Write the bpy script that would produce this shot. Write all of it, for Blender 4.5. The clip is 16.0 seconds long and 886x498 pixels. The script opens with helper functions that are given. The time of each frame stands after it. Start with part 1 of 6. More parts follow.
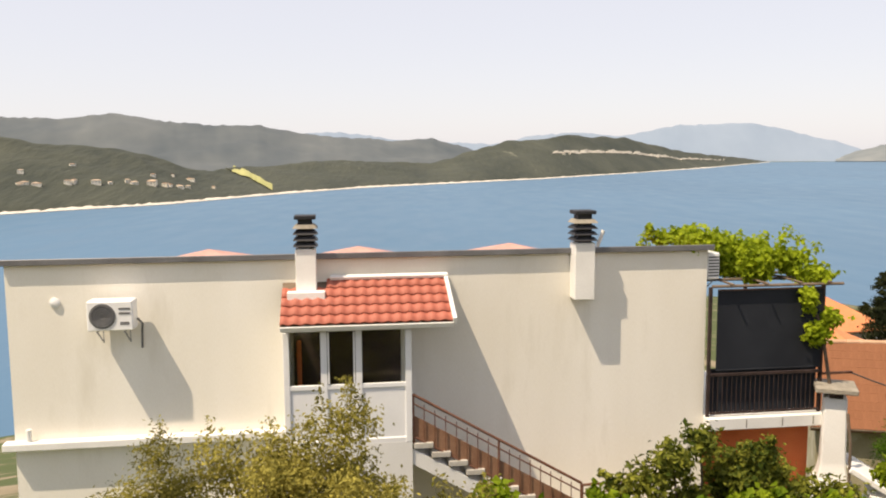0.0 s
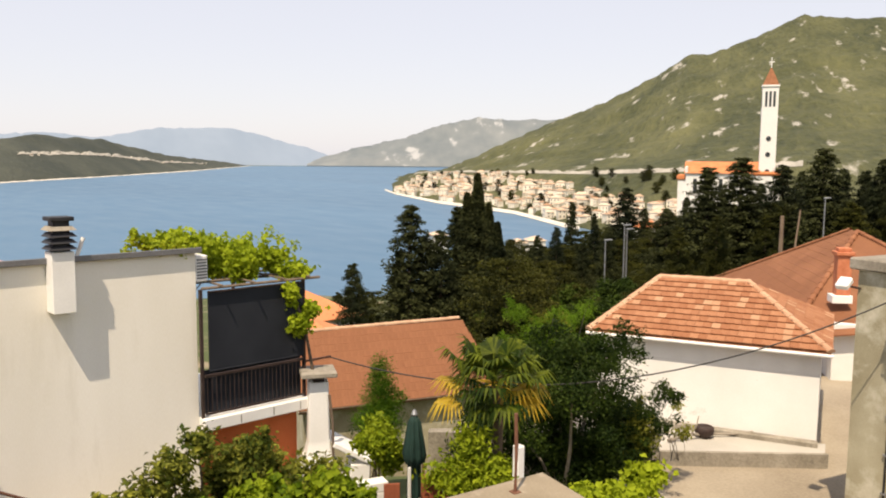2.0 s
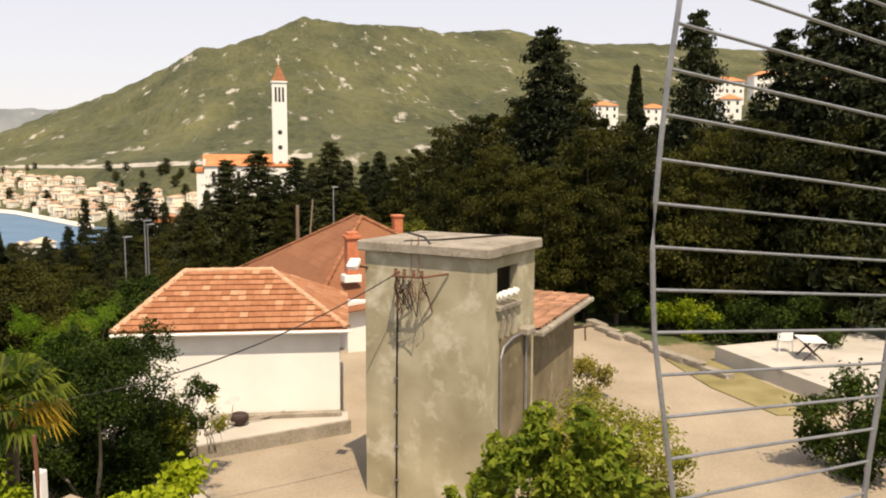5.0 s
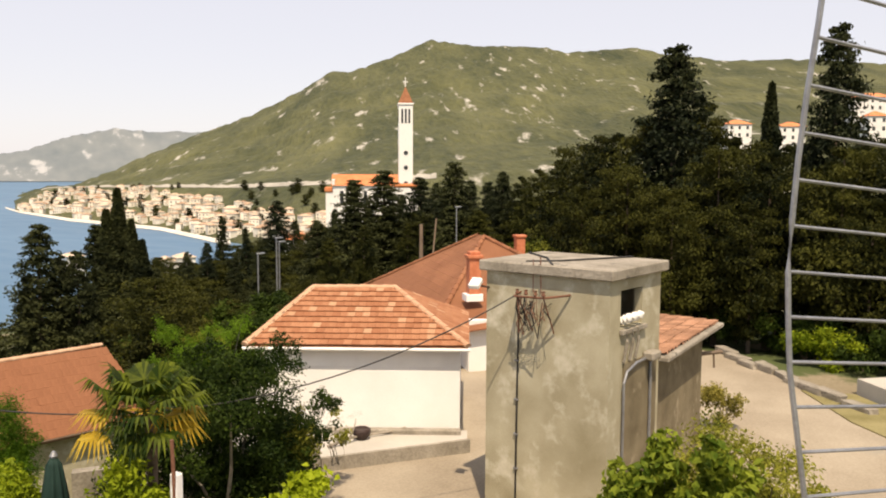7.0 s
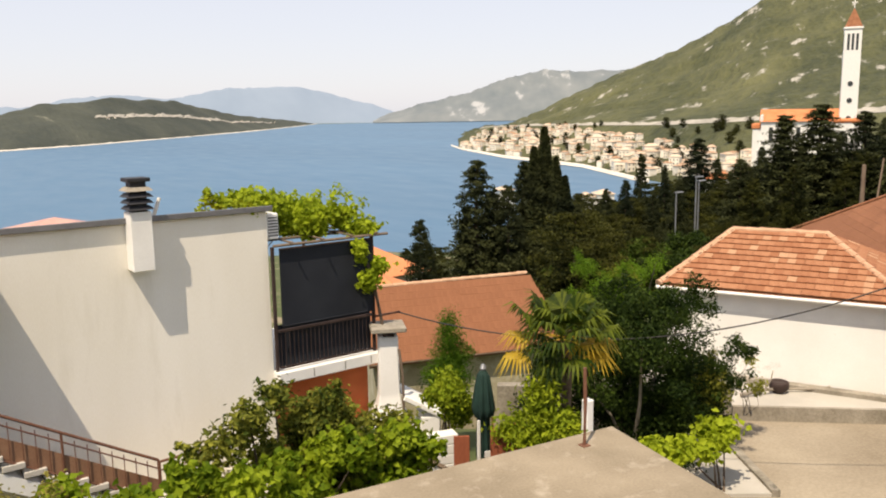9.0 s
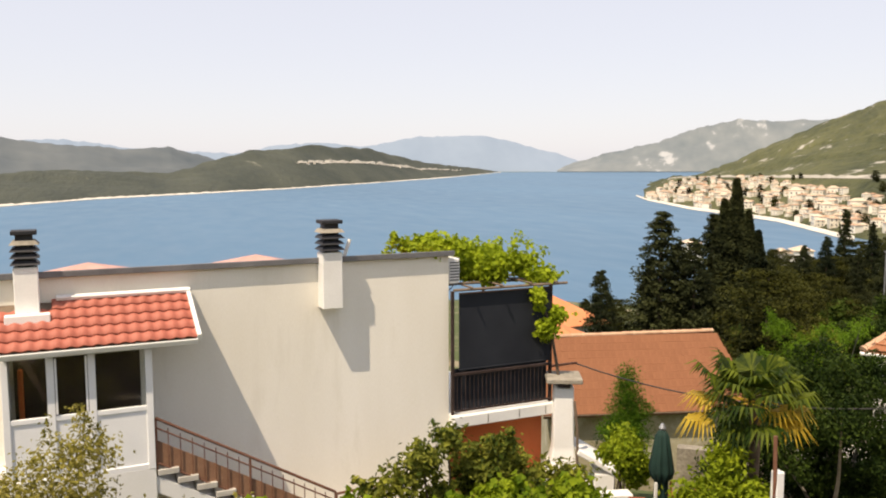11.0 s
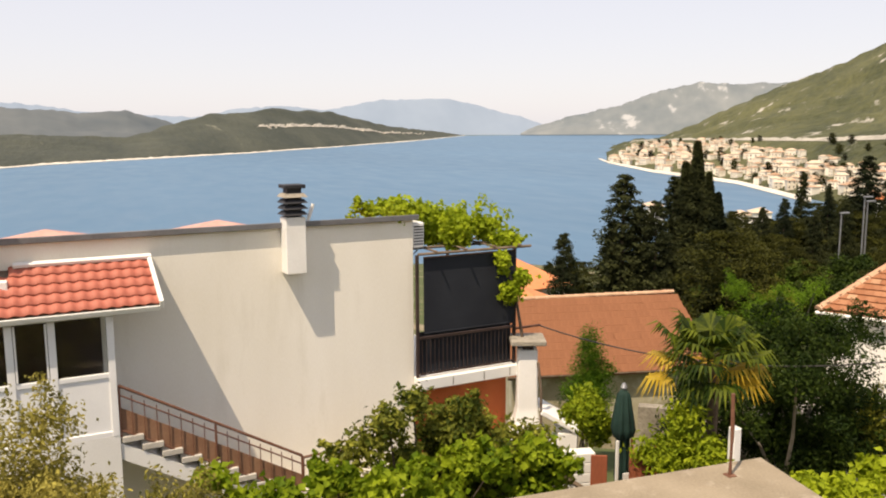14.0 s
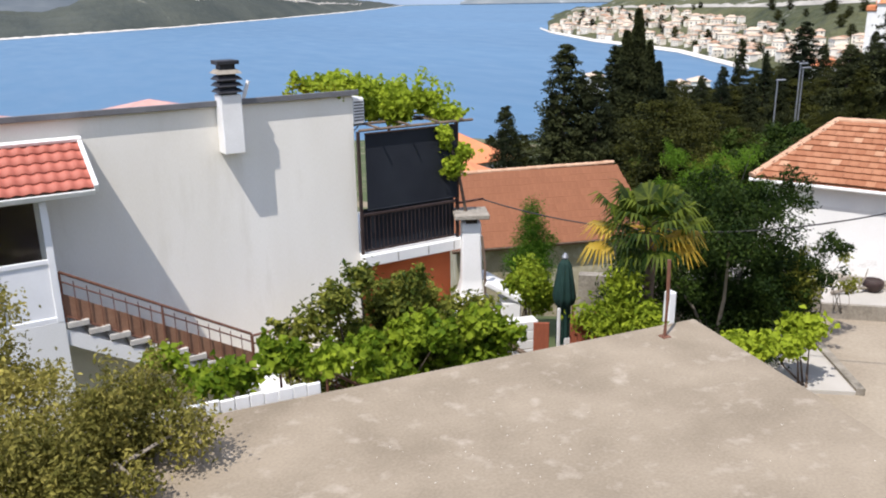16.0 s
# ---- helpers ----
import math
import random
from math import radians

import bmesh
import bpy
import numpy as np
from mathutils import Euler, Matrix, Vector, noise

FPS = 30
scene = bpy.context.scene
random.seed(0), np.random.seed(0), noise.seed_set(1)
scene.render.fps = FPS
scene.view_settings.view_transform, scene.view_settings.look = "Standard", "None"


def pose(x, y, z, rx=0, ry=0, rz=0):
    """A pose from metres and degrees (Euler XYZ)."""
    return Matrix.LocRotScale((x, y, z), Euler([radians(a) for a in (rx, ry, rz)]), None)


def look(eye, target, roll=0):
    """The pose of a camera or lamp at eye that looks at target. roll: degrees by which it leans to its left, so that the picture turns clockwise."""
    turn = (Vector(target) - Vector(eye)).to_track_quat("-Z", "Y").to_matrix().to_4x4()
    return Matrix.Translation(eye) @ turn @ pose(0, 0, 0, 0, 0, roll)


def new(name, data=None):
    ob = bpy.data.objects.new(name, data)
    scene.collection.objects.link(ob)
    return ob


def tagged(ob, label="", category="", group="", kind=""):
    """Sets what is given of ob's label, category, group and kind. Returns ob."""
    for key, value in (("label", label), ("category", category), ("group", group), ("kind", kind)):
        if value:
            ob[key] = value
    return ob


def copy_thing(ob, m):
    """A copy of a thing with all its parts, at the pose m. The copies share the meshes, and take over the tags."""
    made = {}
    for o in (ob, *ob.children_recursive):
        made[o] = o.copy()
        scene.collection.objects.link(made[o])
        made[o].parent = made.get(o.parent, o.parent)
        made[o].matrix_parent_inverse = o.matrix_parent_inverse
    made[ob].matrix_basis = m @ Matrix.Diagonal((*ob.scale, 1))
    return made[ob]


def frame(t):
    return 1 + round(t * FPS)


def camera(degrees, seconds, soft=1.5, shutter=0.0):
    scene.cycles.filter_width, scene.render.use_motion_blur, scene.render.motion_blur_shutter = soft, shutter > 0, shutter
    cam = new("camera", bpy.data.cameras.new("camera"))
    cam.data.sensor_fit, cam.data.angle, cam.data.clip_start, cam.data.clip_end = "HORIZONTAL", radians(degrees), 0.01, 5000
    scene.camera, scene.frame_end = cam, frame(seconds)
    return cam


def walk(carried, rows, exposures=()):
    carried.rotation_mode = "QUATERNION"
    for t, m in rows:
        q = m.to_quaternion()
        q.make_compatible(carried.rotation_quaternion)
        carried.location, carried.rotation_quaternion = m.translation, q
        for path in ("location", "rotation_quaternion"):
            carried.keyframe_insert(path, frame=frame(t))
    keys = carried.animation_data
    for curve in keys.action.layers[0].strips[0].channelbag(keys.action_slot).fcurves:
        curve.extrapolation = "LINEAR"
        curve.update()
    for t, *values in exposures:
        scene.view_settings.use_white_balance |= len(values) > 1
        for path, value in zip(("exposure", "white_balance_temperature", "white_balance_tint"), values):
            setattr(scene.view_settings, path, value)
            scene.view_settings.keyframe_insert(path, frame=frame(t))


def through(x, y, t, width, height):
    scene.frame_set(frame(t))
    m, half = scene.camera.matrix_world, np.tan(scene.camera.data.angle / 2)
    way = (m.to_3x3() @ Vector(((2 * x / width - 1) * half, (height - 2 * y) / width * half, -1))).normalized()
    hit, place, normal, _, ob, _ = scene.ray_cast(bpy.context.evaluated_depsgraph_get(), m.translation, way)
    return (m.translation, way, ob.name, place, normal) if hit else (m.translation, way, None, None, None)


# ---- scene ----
EYE = Vector((0.0, 0.0, 40.0))

# seconds, heading (clockwise from +y), pitch, roll
PATH = (
    (0.0, 0.0, -6.51, -0.39), (0.5, 8.93, -5.92, -0.25), (1.0, 17.29, -6.39, -0.58), (1.5, 25.99, -6.01, -0.15),
    (2.0, 34.64, -6.26, 0.45), (2.5, 40.74, -6.29, 0.3), (3.0, 46.78, -5.85, 0.27), (3.5, 54.34, -6.37, 1.55),
    (4.0, 58.89, -6.42, 1.41), (4.5, 62.77, -7.28, 0.79), (4.7, 64.56, -6.94, 0.46), (5.3, 68.3, -6.2, 0.2),
    (5.9, 68.6, -5.5, 0.0), (6.8, 61.09, -5.22, 0.02), (7.0, 58.47, -5.21, 0.22), (7.5, 51.68, -3.93, 0.19),
    (8.0, 44.59, -5.97, -0.02), (8.5, 35.8, -8.28, -0.67), (9.0, 29.95, -9.33, -0.85), (9.5, 23.45, -8.33, -0.6),
    (10.0, 18.27, -7.08, -0.44), (10.2, 17.27, -6.34, -0.19), (11.2, 17.6, -5.9, -0.1), (12.3, 18.98, -6.18, -0.05),
    (12.5, 19.14, -6.17, -0.03), (13.0, 19.12, -6.75, -0.18), (13.5, 19.35, -6.99, -0.09), (14.0, 19.96, -8.41, -0.26),
    (14.5, 23.27, -16.38, 0.04), (15.0, 23.96, -18.3, -0.39), (15.5, 23.6, -18.38, -0.38), (16.0, 23.89, -17.04, -0.92),
)
LENS = 56.33


def heading(yaw, pitch, roll):
    a, b = radians(yaw), radians(pitch)
    way = Vector((math.sin(a) * math.cos(b), math.cos(a) * math.cos(b), math.sin(b)))
    return look(EYE, EYE + way, roll)


cam = camera(LENS, 16.0, soft=2.0)
walk(cam, [(t, heading(a, b, c)) for t, a, b, c in PATH],
     exposures=[(0.0, 0.42, 7560, 15), (2.0, 0.42, 7500, 15), (4.5, 0.44, 7800, 16), (7.0, 0.44, 7700, 16), (8.5, 0.38, 7300, 15), (9.5, 0.40, 7300, 14), (12.5, 0.42, 7620, 16),
                (14.0, 0.42, 7620, 16), (14.5, 0.42, 6550, 15), (15.0, 0.44, 6020, 17), (16.0, 0.44, 5850, 16)])

# ---- world and sun ----
SUN_ELEVATION, SUN_HEADING = 61.2, 233.8
world = bpy.data.worlds.new("world")
scene.world = world
world.use_nodes = True
wn = world.node_tree
sky = wn.nodes.new("ShaderNodeTexSky")
sky.sky_type, sky.sun_disc = "NISHITA", False
sky.sun_elevation, sky.sun_rotation = radians(SUN_ELEVATION), radians(SUN_HEADING)
sky.altitude, sky.air_density, sky.dust_density, sky.ozone_density = 40, 1.0, 0.8, 1.0
wn.nodes["Background"].inputs["Strength"].default_value = 0.15
haze = wn.nodes.new("ShaderNodeMix")
haze.data_type = "RGBA"
haze.inputs["Factor"].default_value = 0.80
haze.inputs["B"].default_value = (3.82, 4.17, 4.95, 1)
wn.links.new(sky.outputs[0], haze.inputs["A"])
wn.links.new(haze.outputs["Result"], wn.nodes["Background"].inputs["Color"])
sun = new("sun", bpy.data.lights.new("sun", "SUN"))
sun.data.energy, sun.data.angle, sun.data.color = 4.2, radians(0.6), (1.0, 0.915, 0.76)
sa, se = radians(SUN_HEADING), radians(SUN_ELEVATION)
to_sun = Vector((math.sin(sa) * math.cos(se), math.cos(sa) * math.cos(se), math.sin(se)))
sun.matrix_world = look(to_sun * 100, (0, 0, 0))


# ---- materials ----
def material(name, low, high, scale=3.0, rough=0.8, fine=30.0, bump=0.3, depth=0.02, metal=0.0, spec=0.3,
             stretch=(1, 1, 1), vary=0.0, coords="Object", stain=None, stain_scale=0.6, stain_at=0.62, turn=0.0, stain_soft=0.07):
    """A surface whose colour drifts between low and high at two scales, with fine relief."""
    m = bpy.data.materials.new(name)
    m.use_nodes = True
    nt = m.node_tree
    n, l = nt.nodes, nt.links
    b = n["Principled BSDF"]
    b.inputs["Metallic"].default_value = metal
    b.inputs["Specular IOR Level"].default_value = spec
    tc = n.new("ShaderNodeTexCoord")
    mp = n.new("ShaderNodeMapping")
    mp.inputs["Scale"].default_value = stretch
    rot = n.new("ShaderNodeMapping")
    rot.inputs["Rotation"].default_value = (0, 0, radians(turn))
    l.new(tc.outputs[coords], rot.inputs["Vector"])
    l.new(rot.outputs[0], mp.inputs["Vector"])
    big = n.new("ShaderNodeTexNoise")
    big.inputs["Scale"].default_value, big.inputs["Detail"].default_value = scale, 5
    small = n.new("ShaderNodeTexNoise")
    small.inputs["Scale"].default_value, small.inputs["Detail"].default_value = fine, 3
    l.new(mp.outputs[0], big.inputs["Vector"])
    l.new(mp.outputs[0], small.inputs["Vector"])
    mix = n.new("ShaderNodeMath")
    mix.operation = "MULTIPLY_ADD"
    mix.inputs[1].default_value = 0.45
    l.new(small.outputs["Fac"], mix.inputs[0])
    half = n.new("ShaderNodeMath")
    half.operation = "MULTIPLY_ADD"
    half.inputs[1].default_value, half.inputs[2].default_value = 0.9, -0.18
    l.new(big.outputs["Fac"], half.inputs[0])
    l.new(half.outputs[0], mix.inputs[2])
    last = mix
    if vary:
        info = n.new("ShaderNodeObjectInfo")
        geo = n.new("ShaderNodeNewGeometry")
        both = n.new("ShaderNodeMath")
        both.operation = "ADD"
        l.new(info.outputs["Random"], both.inputs[0])
        l.new(geo.outputs["Random Per Island"], both.inputs[1])
        va = n.new("ShaderNodeMath")
        va.operation = "MULTIPLY_ADD"
        va.inputs[1].default_value = vary
        l.new(both.outputs[0], va.inputs[0])
        l.new(mix.outputs[0], va.inputs[2])
        off = n.new("ShaderNodeMath")
        off.operation = "SUBTRACT"
        off.inputs[1].default_value = vary
        l.new(va.outputs[0], off.inputs[0])
        last = off
    ramp = n.new("ShaderNodeValToRGB")
    ramp.color_ramp.elements[0].position, ramp.color_ramp.elements[1].position = 0.25, 0.75
    ramp.color_ramp.elements[0].color, ramp.color_ramp.elements[1].color = (*low, 1), (*high, 1)
    l.new(last.outputs[0], ramp.inputs["Fac"])
    colour = ramp.outputs["Color"]
    if stain:
        sn = n.new("ShaderNodeTexNoise")
        sn.inputs["Scale"].default_value, sn.inputs["Detail"].default_value = stain_scale, 8
        sn.inputs["Roughness"].default_value = 0.65
        l.new(mp.outputs[0], sn.inputs["Vector"])
        sr = n.new("ShaderNodeValToRGB")
        sr.color_ramp.elements[0].position, sr.color_ramp.elements[1].position = stain_at, stain_at + stain_soft
        l.new(sn.outputs["Fac"], sr.inputs["Fac"])
        sm = n.new("ShaderNodeMix")
        sm.data_type = "RGBA"
        sm.inputs["B"].default_value = (*stain, 1)
        l.new(sr.outputs["Color"], sm.inputs["Factor"])
        l.new(colour, sm.inputs["A"])
        colour = sm.outputs["Result"]
    l.new(colour, b.inputs["Base Color"])
    rr = n.new("ShaderNodeMath")
    rr.operation = "MULTIPLY_ADD"
    rr.inputs[1].default_value, rr.inputs[2].default_value = 0.2, rough - 0.1
    l.new(small.outputs["Fac"], rr.inputs[0])
    l.new(rr.outputs[0], b.inputs["Roughness"])
    if bump:
        bp = n.new("ShaderNodeBump")
        bp.inputs["Strength"].default_value, bp.inputs["Distance"].default_value = bump, depth
        l.new(small.outputs["Fac"], bp.inputs["Height"])
        l.new(bp.outputs[0], b.inputs["Normal"])
    return m


PLASTER = material("plaster", (0.75, 0.71, 0.62), (0.86, 0.83, 0.76), 0.5, 0.9, 40, 0.15, 0.01, stretch=(1.6, 1.6, 0.35),
                   stain=(0.70, 0.66, 0.57), stain_scale=0.8, stain_at=0.55, stain_soft=0.22)
WHITEWASH = material("whitewash", (0.70, 0.69, 0.66), (0.82, 0.81, 0.79), 0.7, 0.9, 35, 0.15, 0.01,
                     stain=(0.52, 0.50, 0.46), stain_scale=0.7, stain_at=0.64)
WHITE_TRIM = material("white_trim", (0.74, 0.73, 0.70), (0.84, 0.83, 0.80), 2, 0.6, 30, 0.05)
PVC = material("white_plastic", (0.76, 0.76, 0.76), (0.83, 0.83, 0.83), 2, 0.35, 30, 0.02, spec=0.5)
GREY_PLASTIC = material("grey_plastic", (0.10, 0.10, 0.105), (0.16, 0.16, 0.16), 3, 0.5, 30, 0.05)
BLACK_LOUVRE = material("black_louvre", (0.015, 0.015, 0.018), (0.035, 0.035, 0.04), 4, 0.55, 30, 0.1)
EDGE_METAL = material("edge_metal", (0.13, 0.13, 0.14), (0.22, 0.22, 0.23), 2, 0.5, 20, 0.05, metal=0.3)
RED_TILE = material("red_tile", (0.35, 0.095, 0.062), (0.47, 0.15, 0.10), 2, 0.6, 25, 0.15, vary=0.15)
OLD_TILE = material("old_tile", (0.27, 0.105, 0.048), (0.45, 0.225, 0.122), 1.6, 0.85, 25, 0.25, vary=0.24,
                    stain=(0.22, 0.15, 0.11), stain_scale=1.1, stain_at=0.66)
PALE_TILE = material("pale_ridge_tile", (0.40, 0.22, 0.13), (0.62, 0.42, 0.28), 2, 0.85, 25, 0.2, vary=0.2)
BUFF_TILE = material("buff_tile", (0.38, 0.20, 0.11), (0.52, 0.31, 0.19), 2, 0.85, 25, 0.2, vary=0.2)
HOOD_TILE = material("hood_tile", (0.42, 0.22, 0.18), (0.56, 0.34, 0.29), 2, 0.7, 25, 0.15)
BROWN_TILE = material("brown_tile", (0.20, 0.078, 0.038), (0.34, 0.15, 0.075), 1.0, 0.85, 25, 0.25, vary=0.25,
                      stain=(0.40, 0.26, 0.18), stain_scale=0.8, stain_at=0.68)
CONCRETE = material("concrete", (0.185, 0.150, 0.103), (0.325, 0.270, 0.195), 0.8, 0.9, 26, 0.45, 0.008,
                    stain=(0.40, 0.345, 0.27), stain_scale=2.6, stain_at=0.55, stain_soft=0.22)
YARD = material("yard_concrete", (0.22, 0.18, 0.13), (0.40, 0.345, 0.265), 0.3, 0.9, 15, 0.3, 0.01,
                stain=(0.28, 0.25, 0.20), stain_scale=0.4, stain_at=0.64)
ROUGH_RENDER = material("rough_render", (0.24, 0.21, 0.13), (0.48, 0.445, 0.33), 0.8, 0.95, 50, 0.5, 0.01,
                        stain=(0.54, 0.51, 0.41), stain_scale=1.2, stain_at=0.52, stain_soft=0.16)
CAP_CONCRETE = material("cap_concrete", (0.165, 0.145, 0.112), (0.37, 0.335, 0.28), 1.6, 0.95, 14, 0.6, 0.03,
                        stain=(0.13, 0.12, 0.10), stain_scale=2.2, stain_at=0.6)
RUST_STEEL = material("rusty_steel", (0.12, 0.052, 0.034), (0.23, 0.11, 0.07), 6, 0.7, 40, 0.2, metal=0.2)
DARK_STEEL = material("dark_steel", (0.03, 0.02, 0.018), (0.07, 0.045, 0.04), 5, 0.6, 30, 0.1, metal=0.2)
GALVANISED = material("galvanised_steel", (0.22, 0.225, 0.24), (0.36, 0.37, 0.39), 5, 0.45, 40, 0.1, metal=0.6, spec=0.5)
SCREEN_CLOTH = material("screen_cloth", (0.010, 0.012, 0.018), (0.022, 0.026, 0.034), 1.2, 0.75, 90, 0.2)
UMBRELLA_CLOTH = material("umbrella_cloth", (0.006, 0.022, 0.018), (0.014, 0.042, 0.034), 3, 0.8, 60, 0.1)
TERRACOTTA = material("terracotta_paint", (0.48, 0.11, 0.035), (0.60, 0.165, 0.06), 1.5, 0.9, 30, 0.2)
WOOD = material("weathered_wood", (0.10, 0.07, 0.05), (0.24, 0.18, 0.13), 4, 0.85, 40, 0.3, stretch=(1, 1, 0.2))
BRICK_RED = material("red_brick", (0.42, 0.13, 0.06), (0.58, 0.22, 0.12), 5, 0.9, 30, 0.3)
CABLE = material("black_cable", (0.012, 0.012, 0.012), (0.03, 0.028, 0.026), 5, 0.6, 30, 0.05)
PORCELAIN = material("porcelain", (0.78, 0.77, 0.74), (0.86, 0.85, 0.83), 5, 0.25, 30, 0.02, spec=0.5)
SOIL = material("dry_soil", (0.16, 0.13, 0.08), (0.30, 0.25, 0.17), 0.25, 0.95, 6, 0.5, 0.05,
                stain=(0.07, 0.09, 0.03), stain_scale=0.15, stain_at=0.40)
BARK = material("bark", (0.07, 0.05, 0.035), (0.16, 0.12, 0.09), 6, 0.9, 30, 0.6, 0.02)
PALE_BARK = material("pale_bark", (0.20, 0.17, 0.13), (0.34, 0.30, 0.25), 6, 0.9, 30, 0.5, 0.02)

def leaf(name, low, high, scale=1.5, through=0.35, gloss=0.12, vary=0.3):
    """A thin leaf: a matt upper side, and light that shines through it."""
    m = material(name, low, high, scale, 0.6, 9, 0, spec=gloss, vary=vary)
    nt = m.node_tree
    b, out = nt.nodes["Principled BSDF"], nt.nodes["Material Output"]
    colour = b.inputs["Base Color"].links[0].from_socket
    tr = nt.nodes.new("ShaderNodeBsdfTranslucent")
    nt.links.new(colour, tr.inputs["Color"])
    mix = nt.nodes.new("ShaderNodeMixShader")
    mix.inputs["Fac"].default_value = through
    nt.links.new(b.outputs[0], mix.inputs[1])
    nt.links.new(tr.outputs[0], mix.inputs[2])
    nt.links.new(mix.outputs[0], out.inputs["Surface"])
    return m


SILVER_LEAF = leaf("olive_leaf", (0.105, 0.100, 0.018), (0.430, 0.375, 0.090), through=0.3)
CITRUS_LEAF = leaf("citrus_leaf", (0.085, 0.145, 0.008), (0.345, 0.410, 0.027), through=0.4)
CONIFER_LEAF = leaf("garden_conifer_leaf", (0.040, 0.105, 0.008), (0.150, 0.260, 0.020), through=0.4)
VINE_LEAF = leaf("vine_leaf", (0.095, 0.160, 0.008), (0.370, 0.450, 0.030), through=0.45)
DARK_LEAF = leaf("dark_leaf", (0.012, 0.026, 0.004), (0.062, 0.098, 0.013), 1.2, 0.25)
SHRUB_LEAF = leaf("shrub_leaf", (0.042, 0.064, 0.009), (0.280, 0.282, 0.042), 1.2, 0.3, vary=0.35)
FIG_LEAF = leaf("fig_leaf", (0.060, 0.105, 0.010), (0.300, 0.350, 0.040), 1.2, 0.4)
NEEDLES = leaf("needles", (0.013, 0.019, 0.009), (0.052, 0.058, 0.020), 2.0, 0.1, 0.08)
PINE_NEEDLES = leaf("pine_needles", (0.005, 0.009, 0.003), (0.064, 0.066, 0.012), 2.5, 0.15, 0.08)
PALM_LEAF = leaf("palm_leaf", (0.016, 0.034, 0.003), (0.125, 0.155, 0.014), 2, 0.3, 0.12, 0.35)
DRY_PALM = leaf("dry_palm_leaf", (0.40, 0.26, 0.02), (0.60, 0.43, 0.06), 2, 0.35, 0.2, 0.25)
SEA = material("sea_water", (0.055, 0.130, 0.215), (0.075, 0.165, 0.265), 0.004, 0.42, 0.06, 0.25, 2.0, spec=0.22,
               stretch=(1.0, 0.35, 1.0))
HILL = material("hill_scrub", (0.022, 0.031, 0.012), (0.118, 0.118, 0.050), 0.010, 0.95, 0.11, 0.9, 10.0, stretch=(1, 0.22, 0.5),
                stain=(0.38, 0.36, 0.31), stain_scale=0.034, stain_at=0.600, turn=55)
PENINSULA = material("peninsula_scrub", (0.028, 0.036, 0.030), (0.072, 0.078, 0.058), 0.012, 0.95, 0.12, 0.5, 6.0, stretch=(1, 0.25, 0.8),
                     stain=(0.16, 0.16, 0.12), stain_scale=0.02, stain_at=0.66, turn=-5)
BEACH = material("pale_shingle", (0.50, 0.46, 0.40), (0.66, 0.62, 0.55), 0.03, 0.95, 0.3, 0.2)


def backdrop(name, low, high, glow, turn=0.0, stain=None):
    """Hills several kilometres off; the blue air haze is painted in as tint and glow."""
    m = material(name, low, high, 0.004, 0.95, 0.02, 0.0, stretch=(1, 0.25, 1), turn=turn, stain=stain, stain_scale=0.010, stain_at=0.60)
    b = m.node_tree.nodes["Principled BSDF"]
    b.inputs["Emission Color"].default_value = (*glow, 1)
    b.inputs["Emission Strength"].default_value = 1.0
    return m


# Air haze painted into colours and emission; the hills themselves give no light.
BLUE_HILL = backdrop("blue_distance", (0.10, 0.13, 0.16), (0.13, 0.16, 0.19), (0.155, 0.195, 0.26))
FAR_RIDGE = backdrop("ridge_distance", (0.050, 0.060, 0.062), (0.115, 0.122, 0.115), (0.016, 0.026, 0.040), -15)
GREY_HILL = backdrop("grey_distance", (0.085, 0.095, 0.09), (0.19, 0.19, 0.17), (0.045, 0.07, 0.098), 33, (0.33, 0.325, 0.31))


def glass(name, tint, rough=0.03):
    m = bpy.data.materials.new(name)
    m.use_nodes = True
    b = m.node_tree.nodes["Principled BSDF"]
    b.inputs["Base Color"].default_value = (*tint, 1)
    b.inputs["Roughness"].default_value = rough
    b.inputs["Transmission Weight"].default_value = 1.0
    b.inputs["IOR"].default_value = 1.45
    return m


GLASS = glass("window_glass", (0.82, 0.86, 0.86))


# ---- building helpers ----
def link(name, bm, mat, parent=None, label="", smooth=False, m=None):
    me = bpy.data.meshes.new(name)
    if smooth:
        for f in bm.faces:
            f.smooth = True
    bm.to_mesh(me)
    bm.free()
    me.materials.append(mat)
    ob = new(name, me)
    if parent:
        ob.parent = parent
    if m is not None:
        ob.matrix_basis = m
    if label:
        ob["label"] = label
    return ob


def part(name, bm, mat, parent, label="", smooth=False, m=None):
    return link(name, bm, mat, parent, label, smooth, m)


def again(ob, parent, m):
    """One more piece on the same mesh."""
    o = new(ob.name.split(".")[0], ob.data)
    o.parent = parent
    o.matrix_basis = m
    return o


def thing(name, m, label, category, group="", kind=""):
    return tagged(place(new(name), m), label, category, group, kind)


def place(ob, m):
    ob.matrix_basis = m
    return ob


def box(x0, x1, y0, y1, z0, z1, bevel=0.0, bm=None):
    bm = bm or bmesh.new()
    r = bmesh.ops.create_cube(bm, size=1.0)
    for v in r["verts"]:
        v.co = Vector((x0 + (v.co.x + 0.5) * (x1 - x0), y0 + (v.co.y + 0.5) * (y1 - y0), z0 + (v.co.z + 0.5) * (z1 - z0)))
    if bevel:
        es = list({e for v in r["verts"] for e in v.link_edges})
        bmesh.ops.bevel(bm, geom=es, offset=bevel, segments=1, affect="EDGES")
    return bm


